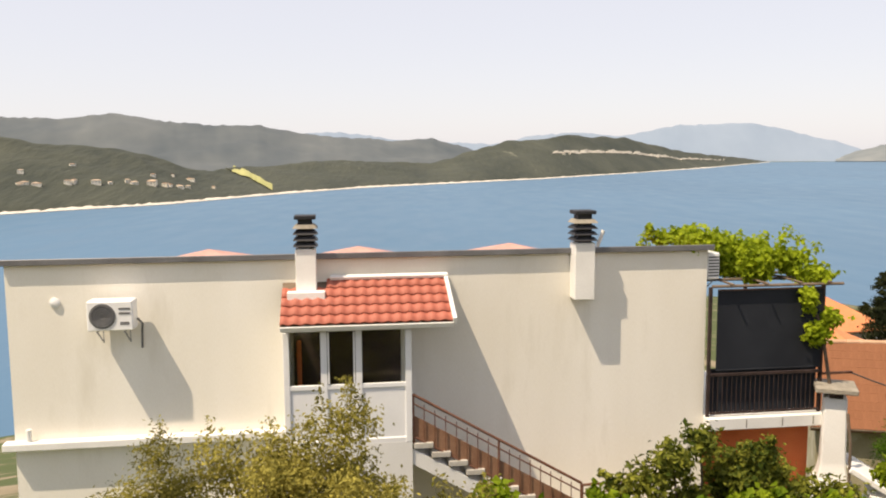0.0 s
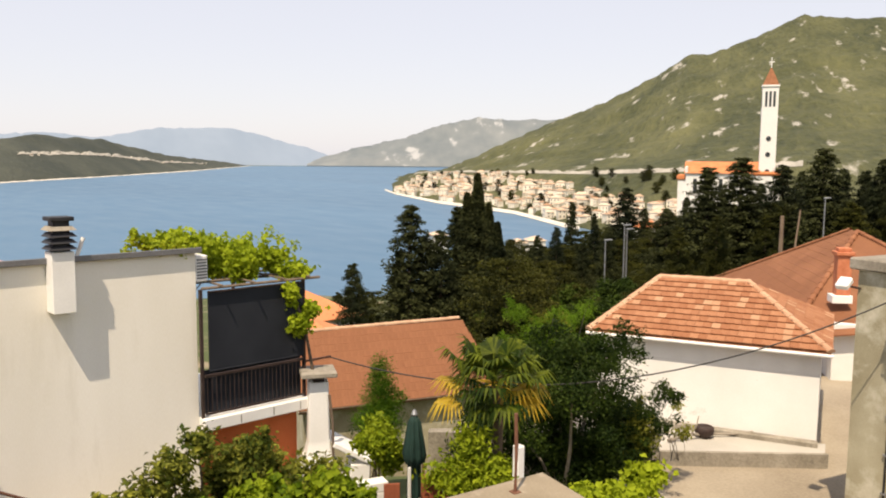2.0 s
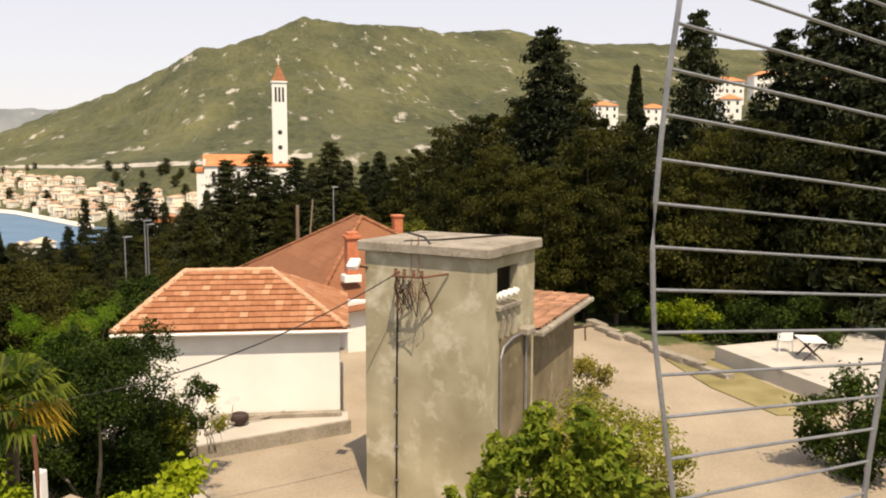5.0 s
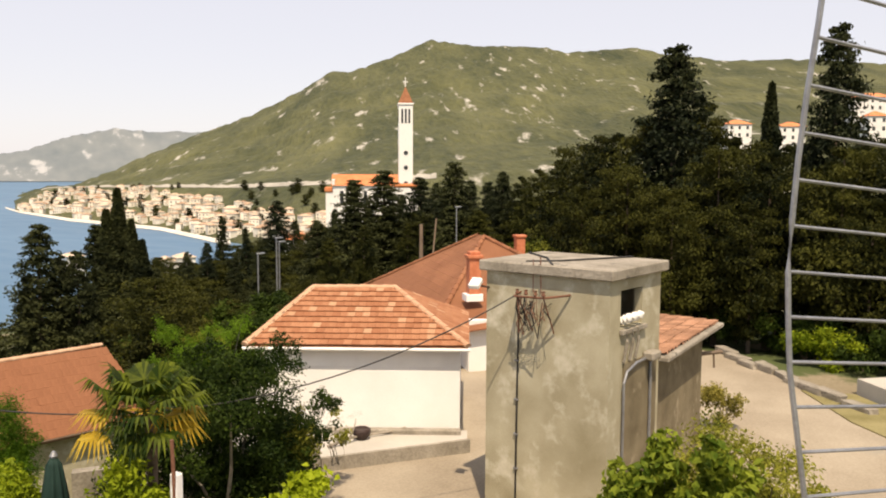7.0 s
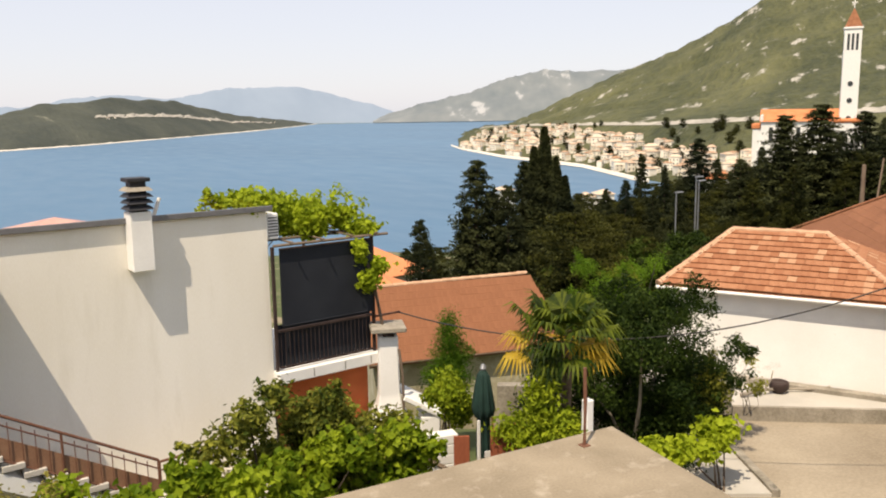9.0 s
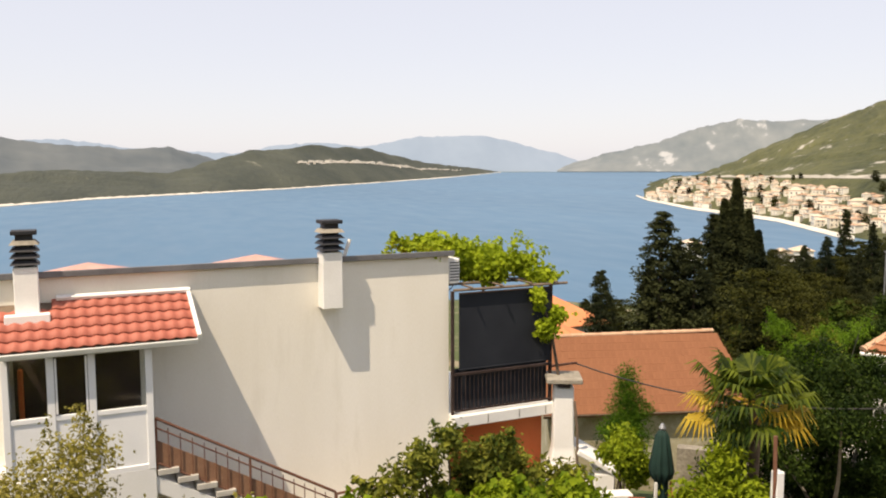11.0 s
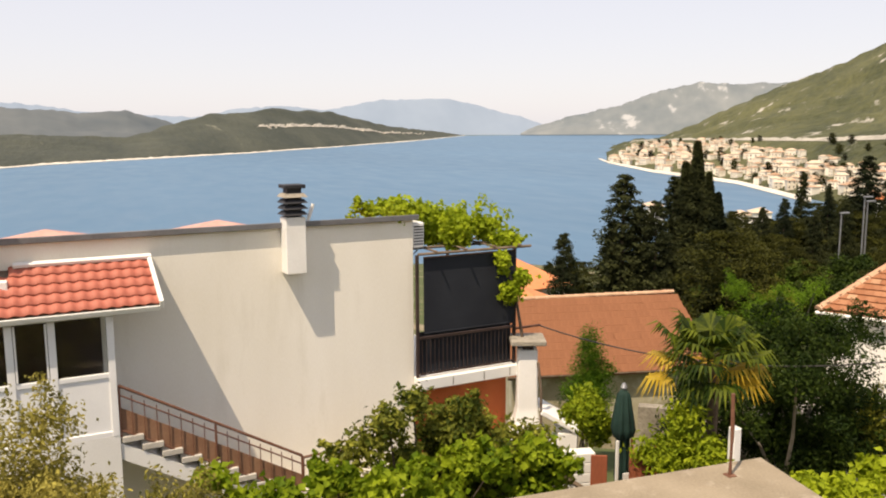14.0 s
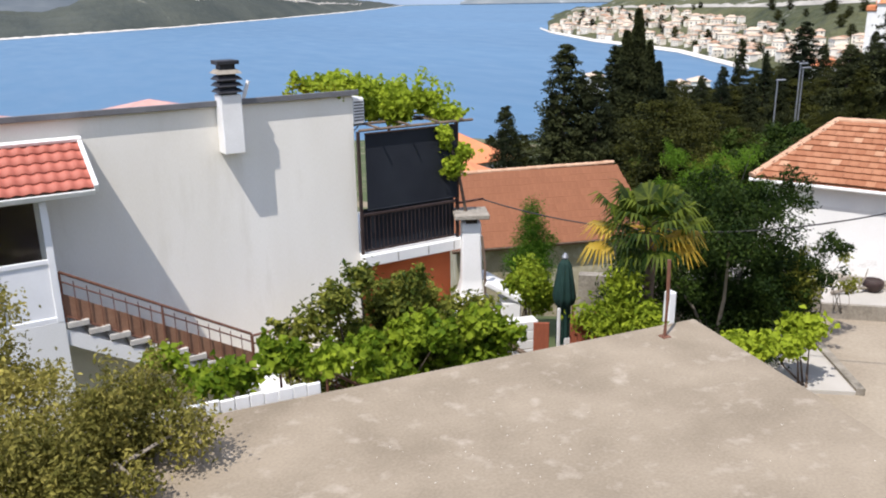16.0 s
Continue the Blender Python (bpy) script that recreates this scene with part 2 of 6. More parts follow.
def tube(points, radius, sides=8, bm=None, taper=None):
    """A round bar through points; radius may taper to another."""
    bm = bm or bmesh.new()
    pts = [Vector(p) for p in points]
    rings = []
    n = len(pts)
    for i, p in enumerate(pts):
        way = (pts[min(i + 1, n - 1)] - pts[max(i - 1, 0)]).normalized()
        side = way.cross(Vector((0, 0, 1)))
        if side.length < 1e-3:
            side = Vector((1, 0, 0))
        side.normalize()
        up = side.cross(way)
        r = radius if taper is None else radius + (taper - radius) * i / (n - 1)
        rings.append([bm.verts.new(p + (side * math.cos(a) + up * math.sin(a)) * r)
                      for a in (2 * math.pi * k / sides for k in range(sides))])
    for a, b in zip(rings, rings[1:]):
        for k in range(sides):
            bm.faces.new((a[k], a[(k + 1) % sides], b[(k + 1) % sides], b[k]))
    bm.faces.new(rings[0])
    bm.faces.new(rings[-1][::-1])
    return bm


def lathe(profile, sides=20, bm=None):
    """Turned shape from (radius, z) pairs."""
    bm = bm or bmesh.new()
    rings = [[bm.verts.new((r * math.cos(a), r * math.sin(a), z)) for a in (2 * math.pi * k / sides for k in range(sides))]
             for r, z in profile]
    for a, b in zip(rings, rings[1:]):
        for k in range(sides):
            bm.faces.new((a[k], a[(k + 1) % sides], b[(k + 1) % sides], b[k]))
    bm.faces.new(rings[0][::-1])
    bm.faces.new(rings[-1])
    return bm


def prism(outline, z0, z1, bm=None):
    """A slab over a plan outline."""
    bm = bm or bmesh.new()
    lo = [bm.verts.new((x, y, z0)) for x, y in outline]
    hi = [bm.verts.new((x, y, z1)) for x, y in outline]
    n = len(lo)
    bm.faces.new(lo[::-1])
    bm.faces.new(hi)
    for i in range(n):
        bm.faces.new((lo[i], lo[(i + 1) % n], hi[(i + 1) % n], hi[i]))
    bmesh.ops.recalc_face_normals(bm, faces=bm.faces)
    return bm


def wall_with_holes(w, h, thick, holes, bm=None):
    """An upright wall in x-z from 0,0, going thick metres along +y, with rectangular openings through it."""
    bm = bm or bmesh.new()
    xs = sorted({0, w, *(v for a, b, c, d in holes for v in (a, b))})
    zs = sorted({0, h, *(v for a, b, c, d in holes for v in (c, d))})
    for x0, x1 in zip(xs, xs[1:]):
        for z0, z1 in zip(zs, zs[1:]):
            if not any(a <= x0 and x1 <= b and c <= z0 and z1 <= d for a, b, c, d in holes):
                box(x0, x1, 0, thick, z0, z1, 0, bm)
    bmesh.ops.remove_doubles(bm, verts=bm.verts, dist=1e-4)
    seen = {}
    for f in list(bm.faces):
        key = tuple(round(c, 3) for c in f.calc_center_median())
        seen.setdefault(key, []).append(f)
    bmesh.ops.delete(bm, geom=[f for fs in seen.values() if len(fs) > 1 for f in fs], context="FACES")
    return bm


def polar(az, r, z=0.0):
    a = radians(az)
    return Vector((math.sin(a) * r, math.cos(a) * r, z))


def lerp(table, x):
    """Between the rows (x, y) of a table."""
    if x <= table[0][0]:
        return table[0][1]
    for (a, p), (b, q) in zip(table, table[1:]):
        if x <= b:
            return p + (q - p) * (x - a) / (b - a)
    return table[-1][1]


def rough(x, y, scale, octaves=4):
    return noise.fractal(Vector((x * scale, y * scale, 0.37)), 0.9, 2.1, octaves)


# ---- ground, sea and hills ----
GROUND = 32.0


def ground_height(az, r):
    """The yard lies flat; it falls to the sea ahead and climbs behind."""
    seaward = 1.0 if -110 <= az <= 36 else 0.0
    if 36 < az < 50:
        seaward = (50 - az) / 14
    if -150 < az < -110:
        seaward = (az + 150) / 40
    out = max(0.0, r - 20.5)
    fall = 0.13 + 0.16 * min(1.0, max(0.0, (12 - az) / 12))
    down = GROUND - min(38.0, min(out, 12.0) * 0.42 + max(0.0, out - 12.0) * fall)
    far = max(0.0, r - 40.0)
    if 36 <= az <= 140:
        up = GROUND - min(34.0, far * 0.10)
    else:
        up = GROUND + far * 0.18
    out = far
    z = down * seaward + up * (1 - seaward)
    return z + rough(*(polar(az, r).xy), 0.03) * min(1.0, out * 0.02) * 1.2


def sheet(name, azimuths, radii, height, mat, label, category, smooth=True, closed=False):
    verts, faces = [], []
    for a in azimuths:
        for r in radii:
            p = polar(a, r)
            verts.append((p.x, p.y, height(a, r)))
    n, w = len(azimuths), len(radii)
    for i in range(n if closed else n - 1):
        for j in range(w - 1):
            a, b = i * w + j, ((i + 1) % n) * w + j
            faces.append((a, a + 1, b + 1, b))
    me = bpy.data.meshes.new(name)
    me.from_pydata(verts, [], faces)
    me.materials.append(mat)
    for f in me.polygons:
        f.use_smooth = smooth
    return tagged(new(name, me), label, category, "", "structure")


def steps(a, b, n):
    return [a + (b - a) * i / (n - 1) for i in range(n)]


azs = [-180 + 2.0 * i for i in range(180)]
rs = [0.01, 4, 8, 14, 20, 25, 27, 29, 33, 38, 45, 55, 70, 90, 120, 160, 210, 270, 340, 450, 700, 1200, 2200, 4800]
sheet("ground", azs, rs, ground_height, SOIL, "dry sloping hillside ground with sparse grass", "ground", closed=True)

bm = bmesh.new()
bmesh.ops.create_grid(bm, x_segments=40, y_segments=40, size=3480)
tagged(link("water", bm, SEA), "calm blue sea bay with fine ripples", "sea", "", "structure")

SHORE = ((-75, -3.6), (-28, -3.45), (-18.3, -3.12), (-11.3, -2.6), (-5.6, -2.24), (0.7, -1.98), (6.9, -1.7), (12.2, -1.37), (17.6, -1.0), (21.5, -0.62))
NEAR_CREST = ((-75, 1.0), (-27.9, 1.0), (-23.8, 0.83), (-19.9, 0.28), (-16.4, -0.78), (-14.6, -0.87), (-11.6, -0.6), (-6.3, -0.38), (-0.9, -0.61),
              (1.8, 0.22), (4.5, 0.89), (8.4, 1.2), (12.5, 1.01), (15.8, 0.12), (20.0, -0.38), (21.5, -0.6))
FAR_CREST = ((-75, 2.0), (-27.8, 2.42), (-24.1, 2.4), (-21.6, 2.79), (-18.4, 2.28), (-15.2, 2.03), (-12.7, 2.04), (-8.6, 1.35), (-3.2, 0.95),
             (-0.7, 1.09), (1.8, 0.45), (3.5, -0.2))


def angle_height(el, r):
    return 40 + r * math.tan(radians(el))


def peninsula_height(a, k):
    shore_el, crest_el = lerp(SHORE, a), lerp(NEAR_CREST, a)
    s = 40 / math.tan(radians(-shore_el))
    f = min(1.0, max(0.0, (k - 1.0) / 0.32))
    el = shore_el + (crest_el - shore_el) * (f ** 0.8)
    p = polar(a, s * k)
    z = angle_height(el, s * k) + rough(p.x, p.y, 0.012) * 5.0 * f
    if k < 1.0:
        z = -6.0
    if k > 1.32:
        z -= (k - 1.32) * s * 0.4
    return s * k, z


def scaled_sheet(name, azimuths, ks, fn, mat, label, category):
    verts, faces = [], []
    for a in azimuths:
        for k in ks:
            r, z = fn(a, k)
            p = polar(a, r)
            verts.append((p.x, p.y, z))
    w = len(ks)
    for i in range(len(azimuths) - 1):
        for j in range(w - 1):
            a, b = i * w + j, (i + 1) * w + j
            faces.append((a, a + 1, b + 1, b))
    me = bpy.data.meshes.new(name)
    me.from_pydata(verts, [], faces)
    me.materials.append(mat)
    for f in me.polygons:
        f.use_smooth = True
    return tagged(new(name, me), label, category, "", "structure")


scaled_sheet("backdrop_peninsula", steps(-75, 21.5, 380), [0.99, 1.0, *steps(1.003, 1.32, 26), 1.4, 1.55], peninsula_height, PENINSULA,
             "low wooded peninsula across the bay", "hill")
scaled_sheet("backdrop_shore", steps(-75, 21.5, 380), [0.994, 1.0, 1.004, 1.006],
             lambda a, k: (40 / math.tan(radians(-lerp(SHORE, a))) * k,
                           (0.3, 1.4 + rough(a * 30, 0, 0.1) * 0.8, 1.6 + rough(a * 30, 5, 0.12) * 1.2, 0.0)[(0.994, 1.0, 1.004, 1.006).index(k)]),
             BEACH, "pale rocky shoreline of the peninsula", "shore")


def crest_sheet(name, table, r0, r1, base_el, mat, label, a0, a1, n, grain=1.0):
    def fn(a, k):
        r = r0 + (r1 - r0) * k
        if k > 1:
            return r, angle_height(lerp(table, a), r1) - (k - 1) * (r1 - r0) * 0.5
        el = base_el + (lerp(table, a) + rough(a * 40, 3.0, 0.05) * 0.10 - base_el) * (k ** 0.85)
        p = polar(a, r)
        return r, angle_height(el, r) + rough(p.x, p.y, 0.004) * 14 * grain * k * (1 - k) * 4
    return scaled_sheet(name, steps(a0, a1, n), [*steps(0, 1, 22), 1.3], fn, mat, label, "hill")


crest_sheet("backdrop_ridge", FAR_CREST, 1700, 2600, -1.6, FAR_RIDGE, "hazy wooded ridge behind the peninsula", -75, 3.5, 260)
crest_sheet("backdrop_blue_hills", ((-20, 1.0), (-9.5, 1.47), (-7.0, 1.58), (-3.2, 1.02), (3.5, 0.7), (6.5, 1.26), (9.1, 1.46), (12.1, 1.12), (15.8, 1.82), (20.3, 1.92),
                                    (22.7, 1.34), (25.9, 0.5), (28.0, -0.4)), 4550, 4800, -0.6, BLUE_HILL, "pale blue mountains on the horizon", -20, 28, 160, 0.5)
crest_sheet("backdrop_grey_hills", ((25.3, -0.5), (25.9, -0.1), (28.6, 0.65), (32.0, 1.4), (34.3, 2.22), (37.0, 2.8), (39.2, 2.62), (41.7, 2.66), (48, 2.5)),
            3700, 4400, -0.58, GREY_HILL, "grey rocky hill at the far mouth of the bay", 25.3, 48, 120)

# the mountain over the town, with the coast at its foot
COAST = ((30.6, -2.2), (31.3, -2.47), (34.2, -3.06), (37.0, -3.4), (39.6, -3.75), (43, -4.6), (50, -6.0), (130, -6.0))
TOWN_TOP = ((30.6, -2.0), (31.6, -1.5), (33, -1.0), (36, -0.95), (45, -1.0), (50, -0.8), (60, -0.2), (75, 1.2), (92, 2.0), (130, 2.0))
CREST = ((30.6, -2.1), (32.5, -1.6), (34.0, -1.0), (34.9, -0.7), (37.8, 0.58), (41.4, 2.25), (45.5, 3.8), (48.5, 5.35), (50.8, 6.75), (52.3, 6.87), (54.6, 7.68), (57.6, 8.95),
         (60.3, 8.62), (64.7, 8.54), (67.0, 8.06), (70.9, 8.31), (76.4, 7.33), (81.7, 7.18), (88.1, 6.44), (130, 5.0))


def mountain_point(a, k):
    """k from 0 at the coast by 1 over the town to 2 at the crest."""
    c = 40 / math.tan(radians(-lerp(COAST, a)))
    mid = c * 1.12 + 220
    top = 2300.0
    if k <= 1:
        r = c + (mid - c) * k
        el = lerp(COAST, a) + (lerp(TOWN_TOP, a) - lerp(COAST, a)) * k ** 0.9
        return r, angle_height(el, r) if k > 0 else -4.0
    if k <= 2:
        f = k - 1
        r = mid + (top - mid) * f
        el = lerp(TOWN_TOP, a) + (lerp(CREST, a) + rough(a * 40, 9.0, 0.04) * 0.12 - lerp(TOWN_TOP, a)) * f ** 0.9
        p = polar(a, r)
        return r, angle_height(el, r) + rough(p.x, p.y, 0.006, 5) * 16 * 4 * f * (1 - f)
    return top + (k - 2) * 700, angle_height(lerp(CREST, a), top) - (k - 2) * 180


scaled_sheet("backdrop_mountain", steps(30.6, 130, 420), [*steps(0, 1, 14), *steps(1.03, 2, 46), 2.5, 3.2], mountain_point, HILL,
             "green scrub mountainside with bare limestone outcrops", "mountain")


# ---- yard and the flat garage roof ----
def yard_piece(name, outline, z0, z1, mat, label, category):
    return tagged(link(name, prism(outline, z0, z1), mat), label, category, "", "structure")


yard_piece("pavement", [(8.0, -6), (30, -6), (31.2, 2.3), (37.4, 8.0), (38.5, 11), (37, 24), (27, 23), (21.2, 12.5), (20.07, 11.47), (16.6, 14.05), (13.0, 16.5), (9.5, 13)], 31.7, 32.02, YARD,
           "worn pale concrete yard and driveway", "yard")
SLAB = [(-7.0, 9.85), (2.4, 9.72), (8.62, 9.62), (7.1, -2.5), (-7.0, -2.5)]
yard_piece("slab_walls", [(-6.9, 9.6), (2.4, 9.5), (8.4, 9.4), (6.9, -2.4), (-6.9, -2.4)], 31.5, 34.8, WHITEWASH,
           "whitewashed garage walls under the flat roof", "wall")
slab = link("slab_roof", prism(SLAB, 34.8, 35.0), CONCRETE)
tagged(slab, "weathered flat concrete garage roof with worn patches", "flat roof", "", "structure")

rb = random.Random(17)
bm = bmesh.new()
for i in range(80):
    x, y = (rb.gauss(3.9, 0.7), rb.gauss(7.4, 0.4)) if i < 50 else (rb.uniform(0.5, 8.0), rb.uniform(5.0, 9.3))
    x = min(x, 7.6)
    d = rb.uniform(0.003, 0.009)
    r = bmesh.ops.create_icosphere(bm, subdivisions=1, radius=d)
    for v in r["verts"]:
        v.co = Vector((v.co.x * rb.uniform(0.8, 1.5) + x, v.co.y * rb.uniform(0.8, 1.4) + y, v.co.z * 0.6 + 35.0 + d * 0.4))
tagged(link("pebbles", bm, BEACH), "small pale stone chips lying on the concrete roof", "gravel", "", "stuff")

# ---- the white neighbour house ----
HOUSE = pose(-7.6, 14.18, 35.0, 0, 0, 7.54)
house = thing("house", HOUSE, "cream plastered house with flat-edged roof and outside stairs", "house")
bm = box(0, 12.82, 0, 0.3, -3.2, 3.17)
part("wall", bm, PLASTER, house)
bm = box(0, 0.3, 0.3, 9.0, -3.2, 1.6)
box(12.52, 12.82, 0.3, 9.0, -3.2, 1.6, 0, bm)
for x in (0, 12.52):
    vs = [bm.verts.new((x + dx, y, z)) for dx in (0, 0.3) for y, z in ((0.3, 1.6), (9.0, 1.6), (0.3, 3.1))]
    for q in ((0, 1, 2), (3, 5, 4), (0, 2, 5, 3), (1, 4, 5, 2)):
        bm.faces.new([vs[i] for i in q])
box(0.3, 12.52, 8.7, 9.0, -3.2, 1.6, 0, bm)
part("side_wall", bm, PLASTER, house)
bm = bmesh.new()
vs = [bm.verts.new(c) for c in ((-0.08, -0.07, 3.17), (12.9, -0.07, 3.17), (12.9, 9.2, 1.6), (-0.08, 9.2, 1.6),
                                (-0.08, -0.07, 3.23), (12.9, -0.07, 3.23), (12.9, 9.2, 1.66), (-0.08, 9.2, 1.66))]
for q in ((0, 1, 2, 3), (4, 5, 6, 7), (0, 1, 5, 4), (1, 2, 6, 5), (2, 3, 7, 6), (3, 0, 4, 7)):
    bm.faces.new([vs[i] for i in q])
bmesh.ops.recalc_face_normals(bm, faces=bm.faces)
part("roof", bm, BROWN_TILE, house)
part("roof_edge", box(-0.1, 12.92, -0.10, -0.072, 3.14, 3.25, 0.01), EDGE_METAL, house, "thin dark metal roof edging")
part("ledge", box(-0.15, 4.75, -0.22, -0.002, -0.12, 0.02, 0.015), WHITE_TRIM, house, "white projecting floor ledge")


# chimneys of the house
FADED_TILE = material("faded_tile", (0.175, 0.070, 0.033), (0.28, 0.120, 0.060), 0.6, 0.9, 20, 0.2, vary=0.08, stain=(0.36, 0.22, 0.14), stain_scale=0.7, stain_at=0.66)
def chimney(parent, x0, x1, y0, y1, z0, z1, top):
    stack = part("chimney", box(x0, x1, y0, y1, z0, z1, 0.01), WHITE_TRIM, parent, "white plastered square chimney")
    cx, cy, w = (x0 + x1) / 2, (y0 + y1) / 2, (x1 - x0) / 2
    part("chimney_core", box(cx - w * 0.7, cx + w * 0.7, cy - w * 0.7, cy + w * 0.7, z1, top - 0.04), BLACK_LOUVRE, stack)
    n = 4
    for i in range(n):
        z = z1 + 0.04 + (top - z1 - 0.16) * i / n
        bm = bmesh.new()
        r = bmesh.ops.create_cone(bm, cap_ends=True, segments=4, radius1=w * 1.72, radius2=w * 1.25, depth=0.07)
        bmesh.ops.rotate(bm, verts=bm.verts, matrix=Matrix.Rotation(radians(45), 3, "Z"))
        bmesh.ops.translate(bm, verts=bm.verts, vec=(cx, cy, z + 0.035))
        part("louvre", bm, BLACK_LOUVRE if i < n - 1 else CAP_CONCRETE, stack)
    part("cap", box(cx - w * 1.05, cx + w * 1.05, cy - w * 1.05, cy + w * 1.05, top - 0.07, top, 0.01), BLACK_LOUVRE, stack)


chimney(house, 4.99, 5.35, -0.36, -0.003, 2.42, 3.36, 3.95)
chimney(house, 10.08, 10.46, -0.36, -0.003, 2.30, 3.36, 3.96)
part("chimney_saddle", box(4.84, 5.5, -0.56, -0.362, 2.42, 2.62, 0.01), WHITE_TRIM, house, "white mortar saddle at the chimney foot")
part("vent", lathe([(0.09, 0.0), (0.085, 0.03), (0.03, 0.05)]), PVC, house, m=pose(0.81, -0.005, 2.47, 90))
part("drain_pipe", tube([(0.28, -0.12, 0.02), (0.28, -0.12, 0.24)], 0.05, 10), WHITE_TRIM, house)
part("antenna_pipe", tube([(10.60, -0.03, 3.24), (10.72, -0.03, 3.56)], 0.036, 8), WHITE_TRIM, house)
for x in (3.37, 6.09, 8.99):
    bm = bmesh.new()
    bmesh.ops.create_cone(bm, cap_ends=True, segments=4, radius1=2.5, radius2=0.02, depth=0.5)
    bmesh.ops.rotate(bm, verts=bm.verts, matrix=Matrix.Rotation(radians(45), 3, "Z"))
    part("roof_hood", bm, HOOD_TILE, house, "small red hipped roof hood", m=pose(x * 1.36 - 2.0, 6.0, 2.45))


def pantile(w, l, wave=0.022):
    """One S-shaped tile, x across, y up the slope."""
    bm = bmesh.new()
    xs = [w * i / 6 for i in range(7)]
    rows = []
    for y, dz in ((0.0, 0.03), (l, 0.0)):
        rows.append([bm.verts.new((x, y, wave * math.sin(2 * math.pi * x / w) + dz)) for x in xs])
        rows.append([bm.verts.new((x, y, wave * math.sin(2 * math.pi * x / w) + dz - 0.02)) for x in xs])
    for i in range(6):
        bm.faces.new((rows[0][i], rows[0][i + 1], rows[2][i + 1], rows[2][i]))
        bm.faces.new((rows[1][i + 1], rows[1][i], rows[0][i], rows[0][i + 1]))
    bmesh.ops.recalc_face_normals(bm, faces=bm.faces)
    for f in bm.faces:
        f.smooth = True
    return bm


# porch with glazed front
porch_x0, porch_x1, porch_d = 4.77, 6.97, 1.0
slope = math.degrees(math.atan2(0.55, 1.15))
proof = part("porch_roof", box(0, 2.94, 0, 1.33, -0.07, -0.03), WOOD, house, "red pantile porch roof", m=pose(4.74, -1.22, 2.17, slope))
tile = part("tile", pantile(0.196, 0.30, 0.016), RED_TILE, proof, m=pose(0, 0, 0))
for r in range(5):
    for c in range(15):
        if r == 0 and c == 0:
            continue
        if r == 4 and c < 4:
            continue
        again(tile, proof, pose(c * 0.196, r * 0.262, 0.004 * r))
part("verge_trim", box(2.93, 3.0, -0.02, 1.33, -0.08, 0.07, 0.01), WHITE_TRIM, proof)
part("top_trim", box(0.85, 3.0, 1.27, 1.36, 0.03, 0.10, 0.01), WHITE_TRIM, proof)
part("gutter_board", box(0.0, 2.94, -0.03, 0.0, -0.12, -0.02, 0.01), WHITE_TRIM, proof)
bm = box(porch_x0, porch_x1, -porch_d, -0.003, -3.1, -0.02)
part("porch_base", bm, WHITEWASH, house)
bm = box(porch_x0, porch_x0 + 0.08, -0.94, -0.003, -0.02, 2.1)
part("porch_side", bm, WHITE_TRIM, house)
bm = box(porch_x1 - 0.08, porch_x1, -0.94, -0.003, 1.95, 2.12)
part("porch_lintel", bm, WHITE_TRIM, house)
frame_ob = part("window", box(porch_x0, porch_x1, -porch_d, -0.93, 2.0, 2.11, 0.006), PVC, house, "white plastic porch glazing with three lights")
for z0, z1 in ((-0.02, 0.07), (0.98, 1.06)):
    part("rail", box(porch_x0, porch_x1, -porch_d + 0.003, -0.935, z0, z1, 0.006), PVC, frame_ob)
for x0, x1 in ((4.77, 4.87), (5.40, 5.51), (6.0, 6.11), (6.86, 6.97)):
    part("mullion", box(x0, x1, -porch_d - 0.006, -0.93, -0.02, 2.0, 0.006), PVC, frame_ob)
for x0, x1 in ((4.87, 5.40), (5.51, 6.0), (6.11, 6.86)):
    pane = part("pane", box(x0, x1, -0.97, -0.955, 1.06, 2.0), GLASS, frame_ob)
    pane.visible_shadow = False
    part("panel", box(x0, x1, -0.975, -0.95, 0.07, 0.98), PVC, frame_ob, "translucent white lower panel")
for x0, x1 in ((5.52, 5.55), (5.96, 5.99)):
    part("sash", box(x0, x1, -1.012, -0.98, 1.08, 1.98, 0.004), PVC, frame_ob)
part("curtain", box(4.98, 5.06, -0.5, -0.47, 0.9, 1.75, 0.02), TERRACOTTA, house)
# Dark sheet added behind the glazing: its colour stands for the porch's inner shade.
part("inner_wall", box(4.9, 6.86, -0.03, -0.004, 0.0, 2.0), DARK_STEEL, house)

# stairs and railing down from the porch
PADDING_STEP = material("worn_step", (0.40, 0.37, 0.32), (0.58, 0.55, 0.50), 1.5, 0.9, 30, 0.2)
for i in range(10):
    x, z = 7.0 + 0.31 * i, -0.06 - 0.18 * i
    part("step", box(x, x + 0.34, -porch_d, -0.004, z - 0.10, z, 0.008), PADDING_STEP, house)
bm = bmesh.new()
outline = [(6.98, -0.17), (10.08, -1.97), (10.08, -2.25), (6.98, -0.45)]
va = [bm.verts.new((x, -porch_d + 0.03, z)) for x, z in outline]
vb = [bm.verts.new((x, -0.004, z)) for x, z in outline]
bm.faces.new(va), bm.faces.new(vb[::-1])
for i in range(4):
    bm.faces.new((va[i], va[(i + 1) % 4], vb[(i + 1) % 4], vb[i]))
bmesh.ops.recalc_face_normals(bm, faces=bm.faces)
part("stair_slab", bm, WHITEWASH, house)
part("landing", box(10.06, 12.6, -1.6, -0.004, -2.1, -1.92, 0.01), PADDING_STEP, house)
